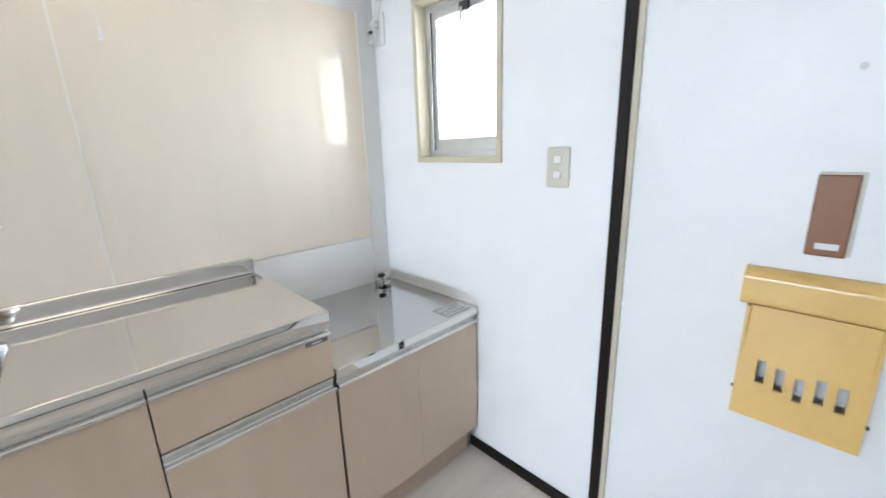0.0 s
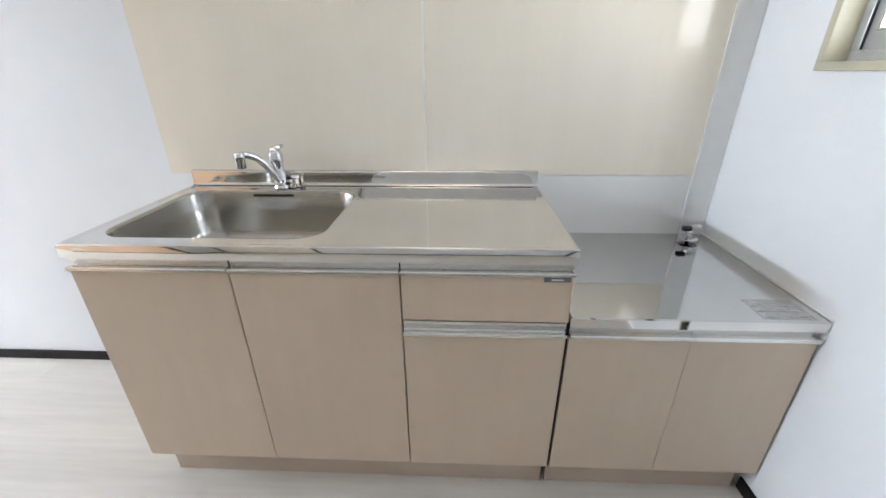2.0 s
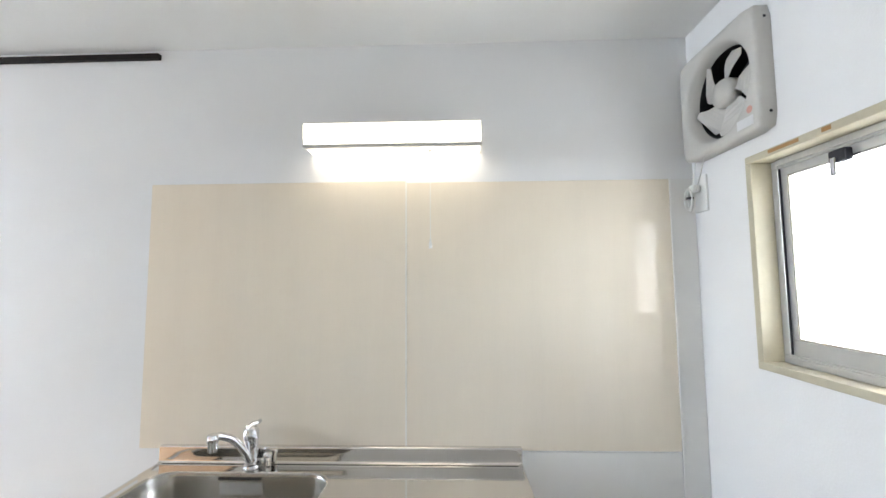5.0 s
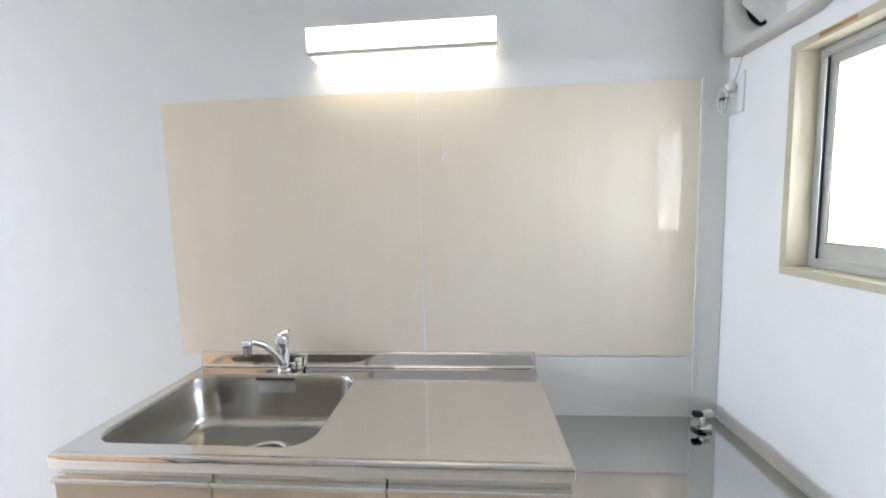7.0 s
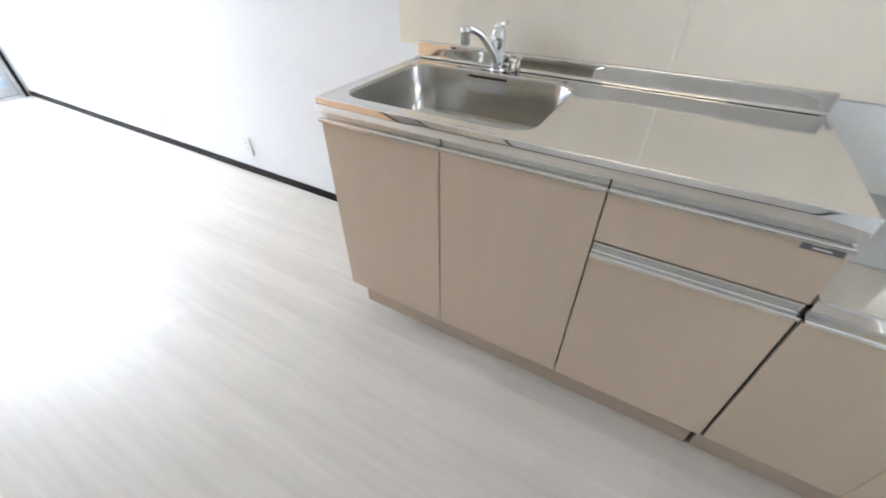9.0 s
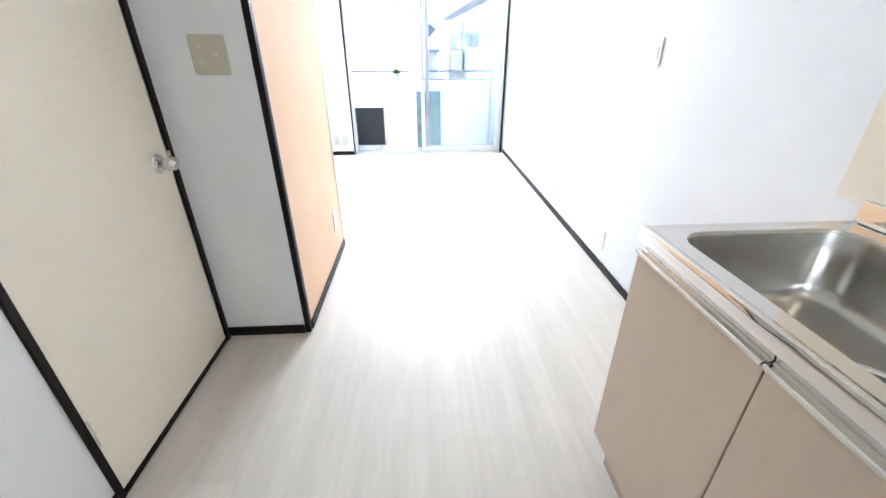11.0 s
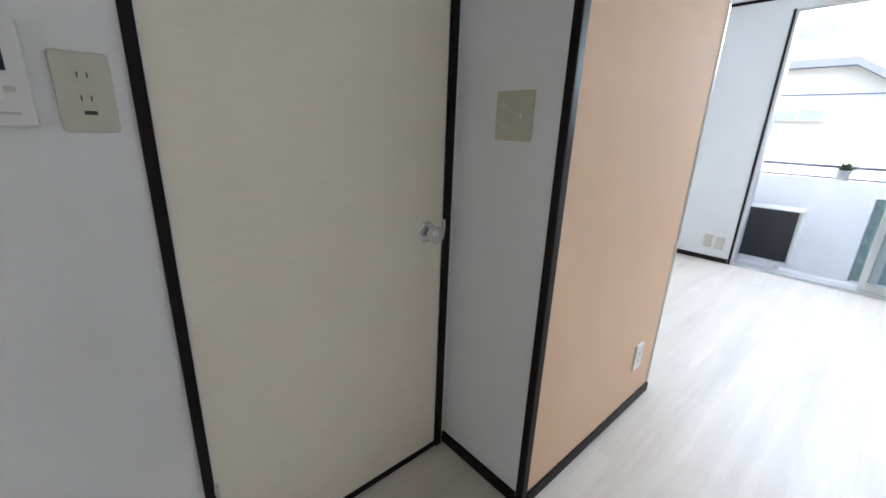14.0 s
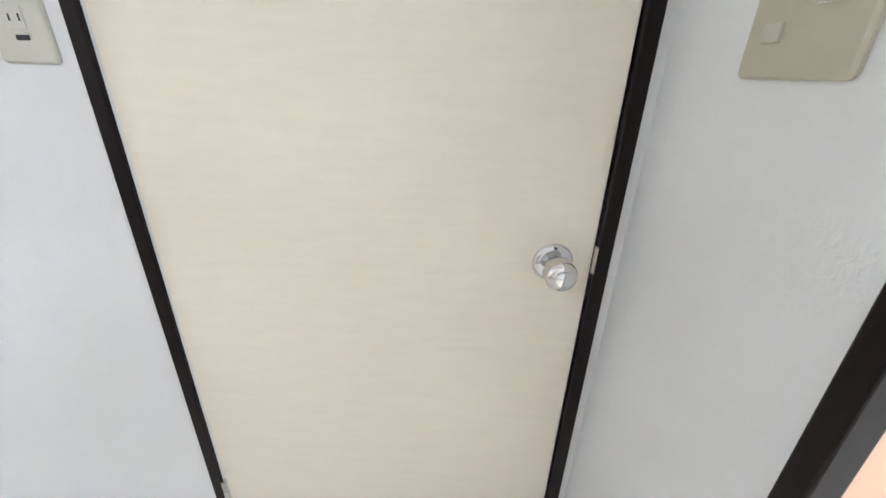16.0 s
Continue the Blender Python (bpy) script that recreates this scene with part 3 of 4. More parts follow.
part("frame", loft([sq(0.168, -0.0006), sq(0.168, -0.034), sq(0.163, -0.043), sq(0.156, -0.045), circ(0.146, -0.044), circ(0.138, -0.036), circ(0.132, -0.020), circ(0.130, -0.004)]), GREYPLASTIC, fan, smooth=True)
part("drum", loft([circ(0.131, -0.004), circ(0.131, 0.099)]), BLACK, fan, "black inner drum", smooth=True)
part("shutter", box(0.100, 0.110, FCY - 0.160, FCY + 0.160, FCZ - 0.160, FCZ + 0.160), BLACK, fan, "black shutter behind the blades")
part("motor", turned([(0.034, 0.0), (0.034, 0.05), (0.02, 0.055)], (0.080, FCY, FCZ), axis=(-1, 0, 0)), BLACK, fan, "black motor", smooth=True)
part("bracket", box(0.045, 0.060, FCY - 0.118, FCY + 0.118, FCZ - 0.010, FCZ + 0.010, 0.003), BLACK, fan)
part("hub", turned([(0.044, 0.0), (0.044, 0.024), (0.038, 0.034), (0.014, 0.038)], (0.010, FCY, FCZ), axis=(-1, 0, 0)), GREYPLASTIC, fan, smooth=True)
for k in range(5):
    a0 = radians(72 * k + 20)
    rings = []
    for j in range(7):
        f = j / 6
        r = 0.036 + 0.090 * f
        half = radians(24 + 7 * f - 12 * max(0, f - 0.8) * 5)
        sweep = radians(22) * f
        row = []
        for side, off in ((-1, 0), (1, 0), (1, 0.002), (-1, 0.002)):
            a = a0 + sweep + side * half
            row.append(Vector((-0.004 - 0.013 * side * (0.6 + 0.5 * f) + off, FCY + r * math.cos(a), FCZ + r * math.sin(a))))
        rings.append(row)
    part("blade", loft(rings, True, True), GREYPLASTIC, fan)
for dy, dz in ((-1, 1), (-1, -1), (1, 1), (1, -1)):
    part("screw", turned([(0.004, 0), (0.004, 0.002), (0.002, 0.003)], (-0.016, FCY + dy * 0.1665, FCZ + dz * 0.125), axis=(0, dy, 0), n=10), BLACK, fan)
tag = part("sticker", box(-0.0462, -0.0455, FCY - 0.148, FCY - 0.090, FCZ - 0.150, FCZ - 0.125), STICKER, fan, "worn white sticker")
part("mark", turned([(0.010, 0), (0.010, 0.0006)], (-0.0455, FCY - 0.137, FCZ - 0.108), axis=(-1, 0, 0), n=16), REDPRINT, fan, "faded red round mark")
part("pull_string", tube([(-0.040, FCY + 0.06, FCZ - 0.165), (-0.038, FCY + 0.09, FCZ - 0.22), (-0.026, FCY + 0.138, FCZ - 0.262)], 0.0012, 6), GREYPLASTIC, fan)


def wall_plate(name, centre, normal, w, h, material, label, category, details, group=""):
    """A switch or outlet plate on a wall; details: (kind, across, up) with across to the right as one faces it."""
    c = Vector(centre)
    nrm = Vector(normal)
    right = Vector((0, 0, 1)).cross(nrm)
    root = thing(name, centre, label, category, group)

    def slab(a0, a1, z0, z1, d0, d1, r=0.0):
        bm = box(a0, a1, d0, d1, z0, z1, r)
        for v in bm.verts:
            v.co = c + right * v.co.x + nrm * v.co.y + Vector((0, 0, v.co.z))
        return bm

    rings = [[c + right * q.x + nrm * d + Vector((0, 0, q.y)) for q in rect_ring(-w / 2 + i, w / 2 - i, -h / 2 + i, h / 2 - i, 0.007, 0, 4)]
             for i, d in ((0, 0.0005), (0, 0.0042), (0.0008, 0.0058), (0.0024, 0.0068), (0.0045, 0.0070))]
    part("plate", loft(rings, True, True), material, root)
    for kind, a, z in details:
        if kind == "socket":
            part("socket", slab(a - 0.011, a + 0.011, z - 0.013, z + 0.013, 0.0071, 0.0082, 0.0005), material, root)
            for da in (-0.006, 0.006):
                part("slot", slab(a + da - 0.001, a + da + 0.001, z - 0.004, z + 0.004, 0.0083, 0.0088), BLACK, root, "dark pin slot")
        elif kind == "earth":
            part("earth_terminal", slab(a - 0.008, a + 0.008, z - 0.003, z + 0.003, 0.0071, 0.0082), BLACK, root, "dark earth terminal")
        elif kind == "rocker":
            part("rocker", slab(a - 0.010, a + 0.010, z - 0.008, z + 0.008, 0.0071, 0.0105, 0.001), AGEDPLASTIC, root, "paler rocker")
        elif kind == "white_rocker":
            part("rocker", slab(a - 0.011, a + 0.011, z - 0.010, z + 0.010, 0.0071, 0.0105, 0.001), WHITEPLASTIC, root, "white rocker")
        elif kind == "pilot":
            r = part("rocker", slab(a - 0.010, a + 0.010, z - 0.008, z + 0.008, 0.0071, 0.0105, 0.001), AGEDPLASTIC, root, "paler rocker")
            part("pilot_lamp", slab(a + 0.003, a + 0.0075, z - 0.003, z + 0.003, 0.0106, 0.0112), REDLAMP, r, "small red pilot lamp")
        elif kind == "wide":
            part("rocker", slab(a - 0.017, a + 0.017, z - 0.030, z + 0.030, 0.0071, 0.0105, 0.0012), material, root)
        elif kind == "dark":
            part("indicator", slab(a - 0.004, a + 0.004, z - 0.002, z + 0.002, 0.0106, 0.0112), PRINT, root)
    return root

# outlet and plug beside the fan
wall_plate("wall_outlet", (0, -0.040, 1.680), (-1, 0, 0), 0.07, 0.12, WHITEPLASTIC, "white wall outlet beside the ventilation fan", "outlet", [("socket", 0.0, 0.018)])
plug = thing("fan_cable", (-0.02, -0.03, 1.66), "bundled white fan cable with plug in the outlet", "cable")
part("plug", box(-0.034, -0.0095, -0.052, -0.026, 1.685, 1.710, 0.005), WHITEPLASTIC, plug, smooth=True)
for k, (w, h) in enumerate(((0.018, 0.044), (0.013, 0.038), (0.021, 0.036))):
    loop = [(-0.028 - 0.005 * k, -0.030 + w * math.cos(a) * (1 if k != 1 else 0.8), 1.664 + h * math.sin(a)) for a in [2 * math.pi * i / 20 for i in range(21)]]
    part("cable_loop", tube(loop, 0.0022, 8), WHITEPLASTIC, plug, smooth=True)
part("cable_tie", turned([(0.012, -0.003), (0.012, 0.003)], (-0.033, -0.030, 1.668), axis=(0, 0, 1), n=12), BLACK, plug, "black cable tie")
part("lead", tube(smooth_path([(-0.026, -0.040, 1.708), (-0.022, -0.042, 1.750), (-0.018, -0.055, 1.798)]), 0.0022, 8), WHITEPLASTIC, plug, smooth=True)

wall_plate("wall_switch", (0, -0.859, 1.152), (-1, 0, 0), 0.072, 0.115, AGEDPLASTIC, "aged ivory light switch with two white rockers near the entrance", "light switch", [("white_rocker", 0, 0.022), ("white_rocker", 0, -0.022)])
wall_plate("wall_switch", (-2.868, 0, 1.169), (0, -1, 0), 0.072, 0.118, WHITEPLASTIC, "white rocker light switch on the long white wall", "light switch", [("wide", 0, 0), ("dark", 0.0, 0.018)])
wall_plate("wall_outlet", (-3.036, 0, 0.181), (0, -1, 0), 0.07, 0.12, WHITEPLASTIC, "white wall outlet low on the long white wall", "outlet", [("socket", 0, 0.018), ("socket", 0, -0.018)], "low outlets")
wall_plate("wall_outlet", (-3.90, 0, 0.181), (0, -1, 0), 0.07, 0.12, WHITEPLASTIC, "white wall outlet low on the long white wall", "outlet", [("socket", 0, 0.018), ("socket", 0, -0.018)], "low outlets")
wall_plate("wall_outlet", (-3.235, YO, 0.250), (0, 1, 0), 0.07, 0.12, WHITEPLASTIC, "ivory wall outlet low on the orange wall", "outlet", [("socket", 0, 0.018), ("socket", 0, -0.018)], "low outlets")
wall_plate("wall_outlet", (XW, -2.10, 0.185), (1, 0, 0), 0.07, 0.12, AGEDPLASTIC, "ivory outlet beside the balcony window", "outlet", [("socket", 0, 0.018), ("socket", 0, -0.018)], "low outlets")
wall_plate("wall_outlet", (XW, -2.00, 0.180), (1, 0, 0), 0.07, 0.12, AGEDPLASTIC, "ivory blank aerial plate beside the balcony window", "outlet", [("rocker", 0, 0)], "low outlets")
wall_plate("light_switch", (XS, -1.756, 1.166), (1, 0, 0), 0.118, 0.122, SWITCHPLASTIC, "aged khaki three-rocker light switch with red pilot lamp", "light switch",
           [("rocker", -0.026, 0.024), ("rocker", -0.026, -0.024), ("pilot", 0.022, 0.0)])
wall_plate("wall_outlet", (-1.665, YB, 1.161), (0, 1, 0), 0.072, 0.120, AGEDPLASTIC, "aged ivory double outlet with earth terminal", "outlet",
           [("socket", 0, 0.026), ("socket", 0, -0.008), ("earth", 0.002, -0.030)])

intercom = thing("intercom", (-1.53, YB, 1.17), "white wall intercom with dark blue screen", "intercom")
part("housing", box(-1.605, -1.455, YB + 0.0005, YB + 0.024, 1.108, 1.255, 0.004), WHITEPLASTIC, intercom)
part("screen", box(-1.585, -1.490, YB + 0.0241, YB + 0.0252, 1.183, 1.238, 0.0004), SCREEN, intercom, "dark blue glossy screen")
part("button", box(-1.590, -1.578, YB + 0.0241, YB + 0.026, 1.155, 1.163, 0.0008), GREYPLASTIC, intercom)
part("speaker_bar", box(-1.590, -1.500, YB + 0.0241, YB + 0.0250, 1.124, 1.128), GREYPLASTIC, intercom)

# ---------------- kitchen window ----------------
win = thing("window_1", (0.07, -0.452, 1.168), "small frosted kitchen window in a cream wooden surround", "window", kind="structure")
Y0, Y1, Z0, Z1 = -0.652, -0.252, 1.168, 1.731
def frame_bars(parent, name, x0, x1, y0, y1, z0, z1, w, material, r=0.002, label="", wb=None, wt_=None):
    wb, wt_ = wb or w, wt_ or w
    part(name, box(x0, x1, y0, y0 + w, z0 + wb, z1 - wt_, r), material, parent, label)
    part(name, box(x0, x1, y1 - w, y1, z0 + wb, z1 - wt_, r), material, parent, label)
    part(name, box(x0, x1, y0, y1, z0, z0 + wb, r), material, parent, label)
    part(name, box(x0, x1, y0, y1, z1 - wt_, z1, r), material, parent, label)
frame_bars(win, "surround", -0.008, 0.075, Y0 - 0.004, Y1 + 0.004, Z0 - 0.004, Z1 + 0.004, 0.020, CREAMWOOD, label="cream painted wooden surround")
frame_bars(win, "window_frame", 0.045, 0.110, Y0 + 0.0165, Y1 - 0.0165, Z0 + 0.0165, Z1 - 0.0165, 0.022, SASH, label="silver aluminium frame")
frame_bars(win, "sash", 0.052, 0.085, Y0 + 0.036, Y1 - 0.036, Z0 + 0.036, Z1 - 0.036, 0.024, SASH, label="silver aluminium sash", wb=0.042)
pane = part("pane", box(0.066, 0.071, Y0 + 0.058, Y1 - 0.058, Z0 + 0.072, Z1 - 0.058), FROSTED, win, "bright frosted pane")
pane.visible_shadow = False
part("track", box(0.040, 0.0515, Y0 + 0.0385, Y1 - 0.0385, Z0 + 0.0165, Z0 + 0.034, 0.002), SASH, win, "lower sash track")
part("track", box(0.040, 0.0515, Y0 + 0.0385, Y1 - 0.0385, Z1 - 0.034, Z1 - 0.0165, 0.002), SASH, win, "upper sash track")
for a, b in ((Y0 + 0.0385, Y0 + 0.0395), (Y1 - 0.0395, Y1 - 0.0385)):
    part("channel", box(0.0455, 0.0515, a, b, Z0 + 0.040, Z1 - 0.040), GREYRAIL, win, "dark side channel")
frame_bars(win, "glazing_bead", 0.0500, 0.0645, Y0 + 0.0595, Y1 - 0.0595, Z0 + 0.0775, Z1 - 0.0595, 0.005, ALU, 0.001, "bright glazing bead")
latch = part("latch", box(0.034, 0.0515, -0.482, -0.442, 1.660, 1.688, 0.003), GREYRAIL, win, "worn metal sash latch")
part("latch_tongue", box(0.024, 0.040, -0.466, -0.454, 1.628, 1.670, 0.003), CHROME, latch)
part("scuff", box(-0.0086, -0.0081, -0.42, -0.33, 1.722, 1.731), SCUFF, win, "bare brown scuff on the surround")
part("scuff", box(-0.0086, -0.0081, -0.50, -0.478, 1.721, 1.731), SCUFF, win, "bare brown scuff on the surround")

# ---------------- entrance door ----------------
structure("door_casing", box(-0.012, 0.10, -1.050, -1.020, 0, 2.0, 0.003), DARKWOOD, "dark-stained casing of the entrance door", "trim")
structure("door_casing", box(-0.012, 0.10, -1.935, -1.900, 0, 2.0, 0.003), DARKWOOD, "dark-stained casing of the entrance door", "trim")
structure("door_casing", box(-0.012, 0.10, -1.900, -1.055, 1.96, 2.0, 0.003), DARKWOOD, "dark-stained casing of the entrance door", "trim")
front = thing("door_1", (0.02, -1.48, 0), "white painted steel entrance door, closed", "door", kind="structure")
part("leaf", box(0.002, 0.042, -1.893, -1.066, 0.004, 1.957, 0.002), DOORPAINT, front)
part("stop_bead", box(-0.006, 0.012, -1.066, -1.0505, 0.0, 1.957, 0.002), CREAMWOOD, front, "cream weather strip")
peep = part("peephole", turned([(0.006, 0), (0.006, 0.003), (0.0035, 0.0035)], (0.002, -1.440, 1.333), axis=(-1, 0, 0), n=20), GREYPLASTIC, front, "small grey metal peephole")
brown = thing("brown_plate", (0.0, -1.44, 1.07), "brown plastic plate with white label on the entrance door", "wall plate")
part("backing", box(-0.008, 0.0015, -1.476, -1.411, 0.992, 1.150, 0.002), AGEDPLASTIC, brown, "ivory backing")
part("cover", box(-0.017, -0.008, -1.470, -1.411, 0.990, 1.146, 0.003), BROWNPLATE, brown)
part("label_bar", box(-0.0178, -0.0172, -1.459, -1.425, 1.004, 1.016), STICKER, brown, "white label strip")
mail = thing("door_mail_box", (0.0, -1.44, 0.62), "yellowed plastic mail catcher with five slots on the door", "mail box")
# upper hood
prof = [(0.0015, 0.950)] + arc(-0.012, 0.926, 0.025, 90, 180, 8) + [(-0.0375, 0.905), (-0.0375, 0.888)] + arc(-0.0285, 0.881, 0.009, 180, 270, 4) + [(0.0015, 0.872)]
part("hood", loft([[Vector((a, y, z)) for a, z in prof] for y in (-1.555, -1.327)], True, True), YELLOWED, mail, "rounded yellowed hood", smooth=True).data.set_sharp_from_angle(angle=radians(50))
slots = [(-1.510 + 0.0315 * i, 0.692 + (0.0, 0.004, -0.006, 0.004, 0.012)[i]) for i in range(5)]
bm = wall_with_holes("x", -0.052, -0.044, -1.548, -1.342, 0.618, 0.871, [(y - 0.0075, y + 0.0075, z, z + 0.052) for y, z in slots])
for v in bm.verts:
    v.co.x += 0.020 * ((v.co.z - 0.618) / 0.253) ** 2
part("front", bm, YELLOWED, mail)
part("side", box(-0.045, 0.0015, -1.548, -1.541, 0.618, 0.871, 0.001), YELLOWED, mail)
part("side", box(-0.045, 0.0015, -1.349, -1.342, 0.618, 0.871, 0.001), YELLOWED, mail)
part("bottom", box(-0.050, 0.0015, -1.541, -1.349, 0.618, 0.625, 0.001), YELLOWED, mail)
for y, z in ((-1.337, 0.655), (-1.553, 0.655)):
    part("screw", turned([(0.005, 0), (0.005, 0.003)], (0.0015, y, z), axis=(-1, 0, 0), n=10), BLACK, mail)

# ---------------- washroom door ----------------
wd = thing("door_2", (-2.1, YB, 0), "cream wood-grain washroom door, closed, in dark casing", "door", kind="structure")
part("leaf", box(-2.4405, -1.7475, YB - 0.040, YB - 0.001, 0.019, 1.925, 0.002), DOORSKIN, wd)
part("casing", box(-1.7455, -1.7245, YB - 0.1, YB + 0.008, 0, 1.955, 0.002), DARKWOOD, wd, "dark-stained casing")
part("casing", box(-2.4665, -2.443, YB - 0.1, YB + 0.010, 0, 1.955, 0.002), DARKWOOD, wd, "dark-stained casing")
part("casing", box(-2.443, -1.749, YB - 0.1, YB + 0.010, 1.93, 1.955, 0.002), DARKWOOD, wd, "dark-stained casing")
knob = part("rose", turned([(0.033, 0), (0.033, 0.003), (0.029, 0.007), (0.022, 0.009)], (-2.378, YB - 0.004, 0.830), axis=(0, 1, 0), n=32), CHROME, wd, "chrome knob rose", smooth=True)
part("knob", turned([(0.013, 0.008), (0.013, 0.022), (0.020, 0.026), (0.024, 0.034), (0.0245, 0.052), (0.021, 0.060), (0.012, 0.062)], (-2.378, YB - 0.004, 0.830), axis=(0, 1, 0), n=32), ALU, knob, "satin metal knob", smooth=True)
part("knob_cap", turned([(0.013, 0.0622), (0.013, 0.0655), (0.010, 0.0665)], (-2.378, YB - 0.004, 0.830), axis=(0, 1, 0), n=24), CHROME, knob, smooth=True)
part("keyhole", turned([(0.003, 0.0075), (0.003, 0.0082)], (-2.378, YB - 0.004, 0.855), axis=(0, 1, 0), n=10), BLACK, knob)
part("strike_plate", box(-2.4432, -2.4405, YB + 0.0005, YB + 0.0102, 0.815, 0.862), ALU, wd, "small steel strike plate")
for z in (0.215, 1.62):
    h = part("hinge", turned([(0.0055, 0), (0.0055, 0.09)], (-1.7485, YB + 0.004, z), n=12), ALU, wd, "steel butt hinge")
    for k in range(3):
        part("knuckle", turned([(0.0062, 0), (0.0062, 0.026)], (-1.7485, YB + 0.004, z + 0.002 + 0.03 * k), n=12), CHROME, h)

# ---------------- main room ceiling and balcony window ----------------
rose = thing("ceiling_rose", (-4.819, -1.66, CEIL), "round white ceiling lamp socket", "ceiling socket")
part("socket", turned([(0.045, 0), (0.045, 0.012), (0.038, 0.022), (0.02, 0.024)], (-4.819, -1.66, CEIL - 0.0005), axis=(0, 0, -1)), WHITEPLASTIC, rose, smooth=True)

bw = thing("window_2", (XW - 0.07, -0.967, 0), "tall aluminium balcony sliding window, one half open", "window", kind="structure")
frame_bars(bw, "window_frame", XW - 0.12, XW + 0.004, -1.882, -0.052, 0.0, 2.135, 0.024, SASH, label="silver aluminium frame")
part("jamb_trim", box(XW - 0.02, XW + 0.012, -0.050, -0.022, 0.0, 2.20, 0.002), DARKWOOD, bw, "dark jamb trim")
part("jamb_trim", box(XW - 0.004, XW + 0.010, -1.902, -1.883, 0.0, 2.14, 0.002), DARKWOOD, bw, "dark jamb trim")
part("head_casing", box(XW - 0.02, XW + 0.014, -1.91, -0.05, 2.136, 2.188, 0.003), WHITEPLASTIC, bw, "white head casing")
for x, a, b in ((XW - 0.055, -1.040, -0.078), (XW - 0.095, -0.985, -0.077)):
    s = part("sash", box(x, x + 0.028, a, a + 0.045, 0.026, 2.110, 0.003), SASH, bw, "silver aluminium sash")
    part("stile", box(x, x + 0.028, b - 0.040, b, 0.026, 2.110, 0.003), SASH, s)
    part("rail", box(x, x + 0.028, a + 0.045, b - 0.040, 0.026, 0.090, 0.003), SASH, s)
    part("rail", box(x, x + 0.028, a + 0.045, b - 0.040, 2.062, 2.110, 0.003), SASH, s)
    g = part("glass", box(x + 0.011, x + 0.016, a + 0.044, b - 0.039, 0.089, 2.063), CLEAR, s, "clear pane")
    g.visible_shadow = False
part("pull_latch", box(XW - 0.03, XW + 0.002, -1.875, -1.858, 0.76, 0.84, 0.003), WHITEPLASTIC, bw, "white jamb latch")
part("pull_latch", box(XW - 0.026, XW - 0.002, -0.098, -0.084, 0.76, 0.84, 0.003), WHITEPLASTIC, bw, "white sash pull")

# ---------------- balcony and outside ----------------
BX = -7.10
structure("balcony_floor", box(BX - 0.12, XW - 0.15, -4.2, 1.6, -0.30, -0.17), CONCRETE, "pale coated balcony floor", "floor")
structure("balcony_parapet", wall_with_holes("x", BX - 0.12, BX, -4.2, 1.6, -0.17, 0.79, [(-1.11, -0.748, -0.165, 0.655)]), CONCRETE, "pale coated balcony parapet with a glazed slit", "parapet")
part_slit = thing("slit_panel", (BX - 0.06, -0.84, -0.165), "green wired glass panel in the parapet slit", "glass panel")
part("glass", box(BX - 0.07, BX - 0.06, -1.108, -0.750, -0.163, 0.653), GREENGLASS, part_slit)
part("bead", box(BX - 0.08, BX - 0.004, -1.108, -1.090, -0.163, 0.653), EAVE, part_slit, "dark edge bead")
# assumed soffit, out of view; keeps the parapet's inner face in shade
structure("unseen_soffit", box(BX - 0.20, XW - 0.15, -4.2, 1.6, 2.42, 2.60), CONCRETE, "unseen pale soffit added over the balcony for shade", "ceiling")
# added mass above the ceiling, never visible; it only blocks sunlight
structure("unseen_storey", box(XW - 0.15, 0.15, -4.2, 1.6, 2.62, 5.2), STUCCO, "unseen pale storey added above the flat to block sun", "wall")
structure("facade_side", box(XW - 0.15, XW - 0.02, -4.2, YR - 0.11, -3.3, 2.61), STUCCO, "pale outer wall beside the balcony", "wall")
structure("facade_side", box(XW - 0.15, XW - 0.02, 0.13, 1.6, -3.3, 2.61), STUCCO, "pale outer wall beside the balcony", "wall")
structure("balcony_side_wall", box(BX - 0.12, XW - 0.15, 0.06, 0.128, -0.17, 2.42), CONCRETE, "pale coated side wall of the balcony", "wall")
rail = thing("balcony_railing", (BX - 0.06, -1.3, 0.79), "double grey metal railing on the parapet", "railing")
part("top_rail", box(BX - 0.085, BX - 0.035, -4.2, 0.059, 0.905, 0.930, 0.006), EAVE, rail)
part("lower_rail", box(BX - 0.075, BX - 0.045, -4.2, 0.059, 0.800, 0.815, 0.004), EAVE, rail)
for k in range(4):
    part("post", box(BX - 0.072, BX - 0.048, -3.9 + 1.25 * k - 0.012, -3.9 + 1.25 * k + 0.012, 0.79, 0.906, 0.002), SASH, rail)

ac = thing("air_conditioner_outdoor_unit", (-6.62, -1.93, -0.17), "ivory outdoor air conditioner unit with dark fins facing the room", "air conditioner")
part("body", box(-6.80, -6.515, -2.32, -1.520, 0.005, 0.518, 0.008), ACBODY, ac)
part("fin_panel", box(-6.516, -6.508, -2.25, -1.545, 0.022, 0.506, 0.001), FINS, ac, "dark condenser fins")
for k in range(26):
    z = 0.030 + k * 0.0182
    part("wire", box(-6.508, -6.504, -2.25, -1.545, z, z + 0.003), BLACK, ac)
for y in (-2.2, -1.65):
    part("foot", box(-6.82, -6.49, y - 0.04, y + 0.04, -0.17, 0.004, 0.006), STUCCO, ac, "pale plastic block foot")

gable = thing("house", (-15.5, -5.0, -3.3), "pale stucco house with blue-grey bargeboards, seen over the railing", "house")
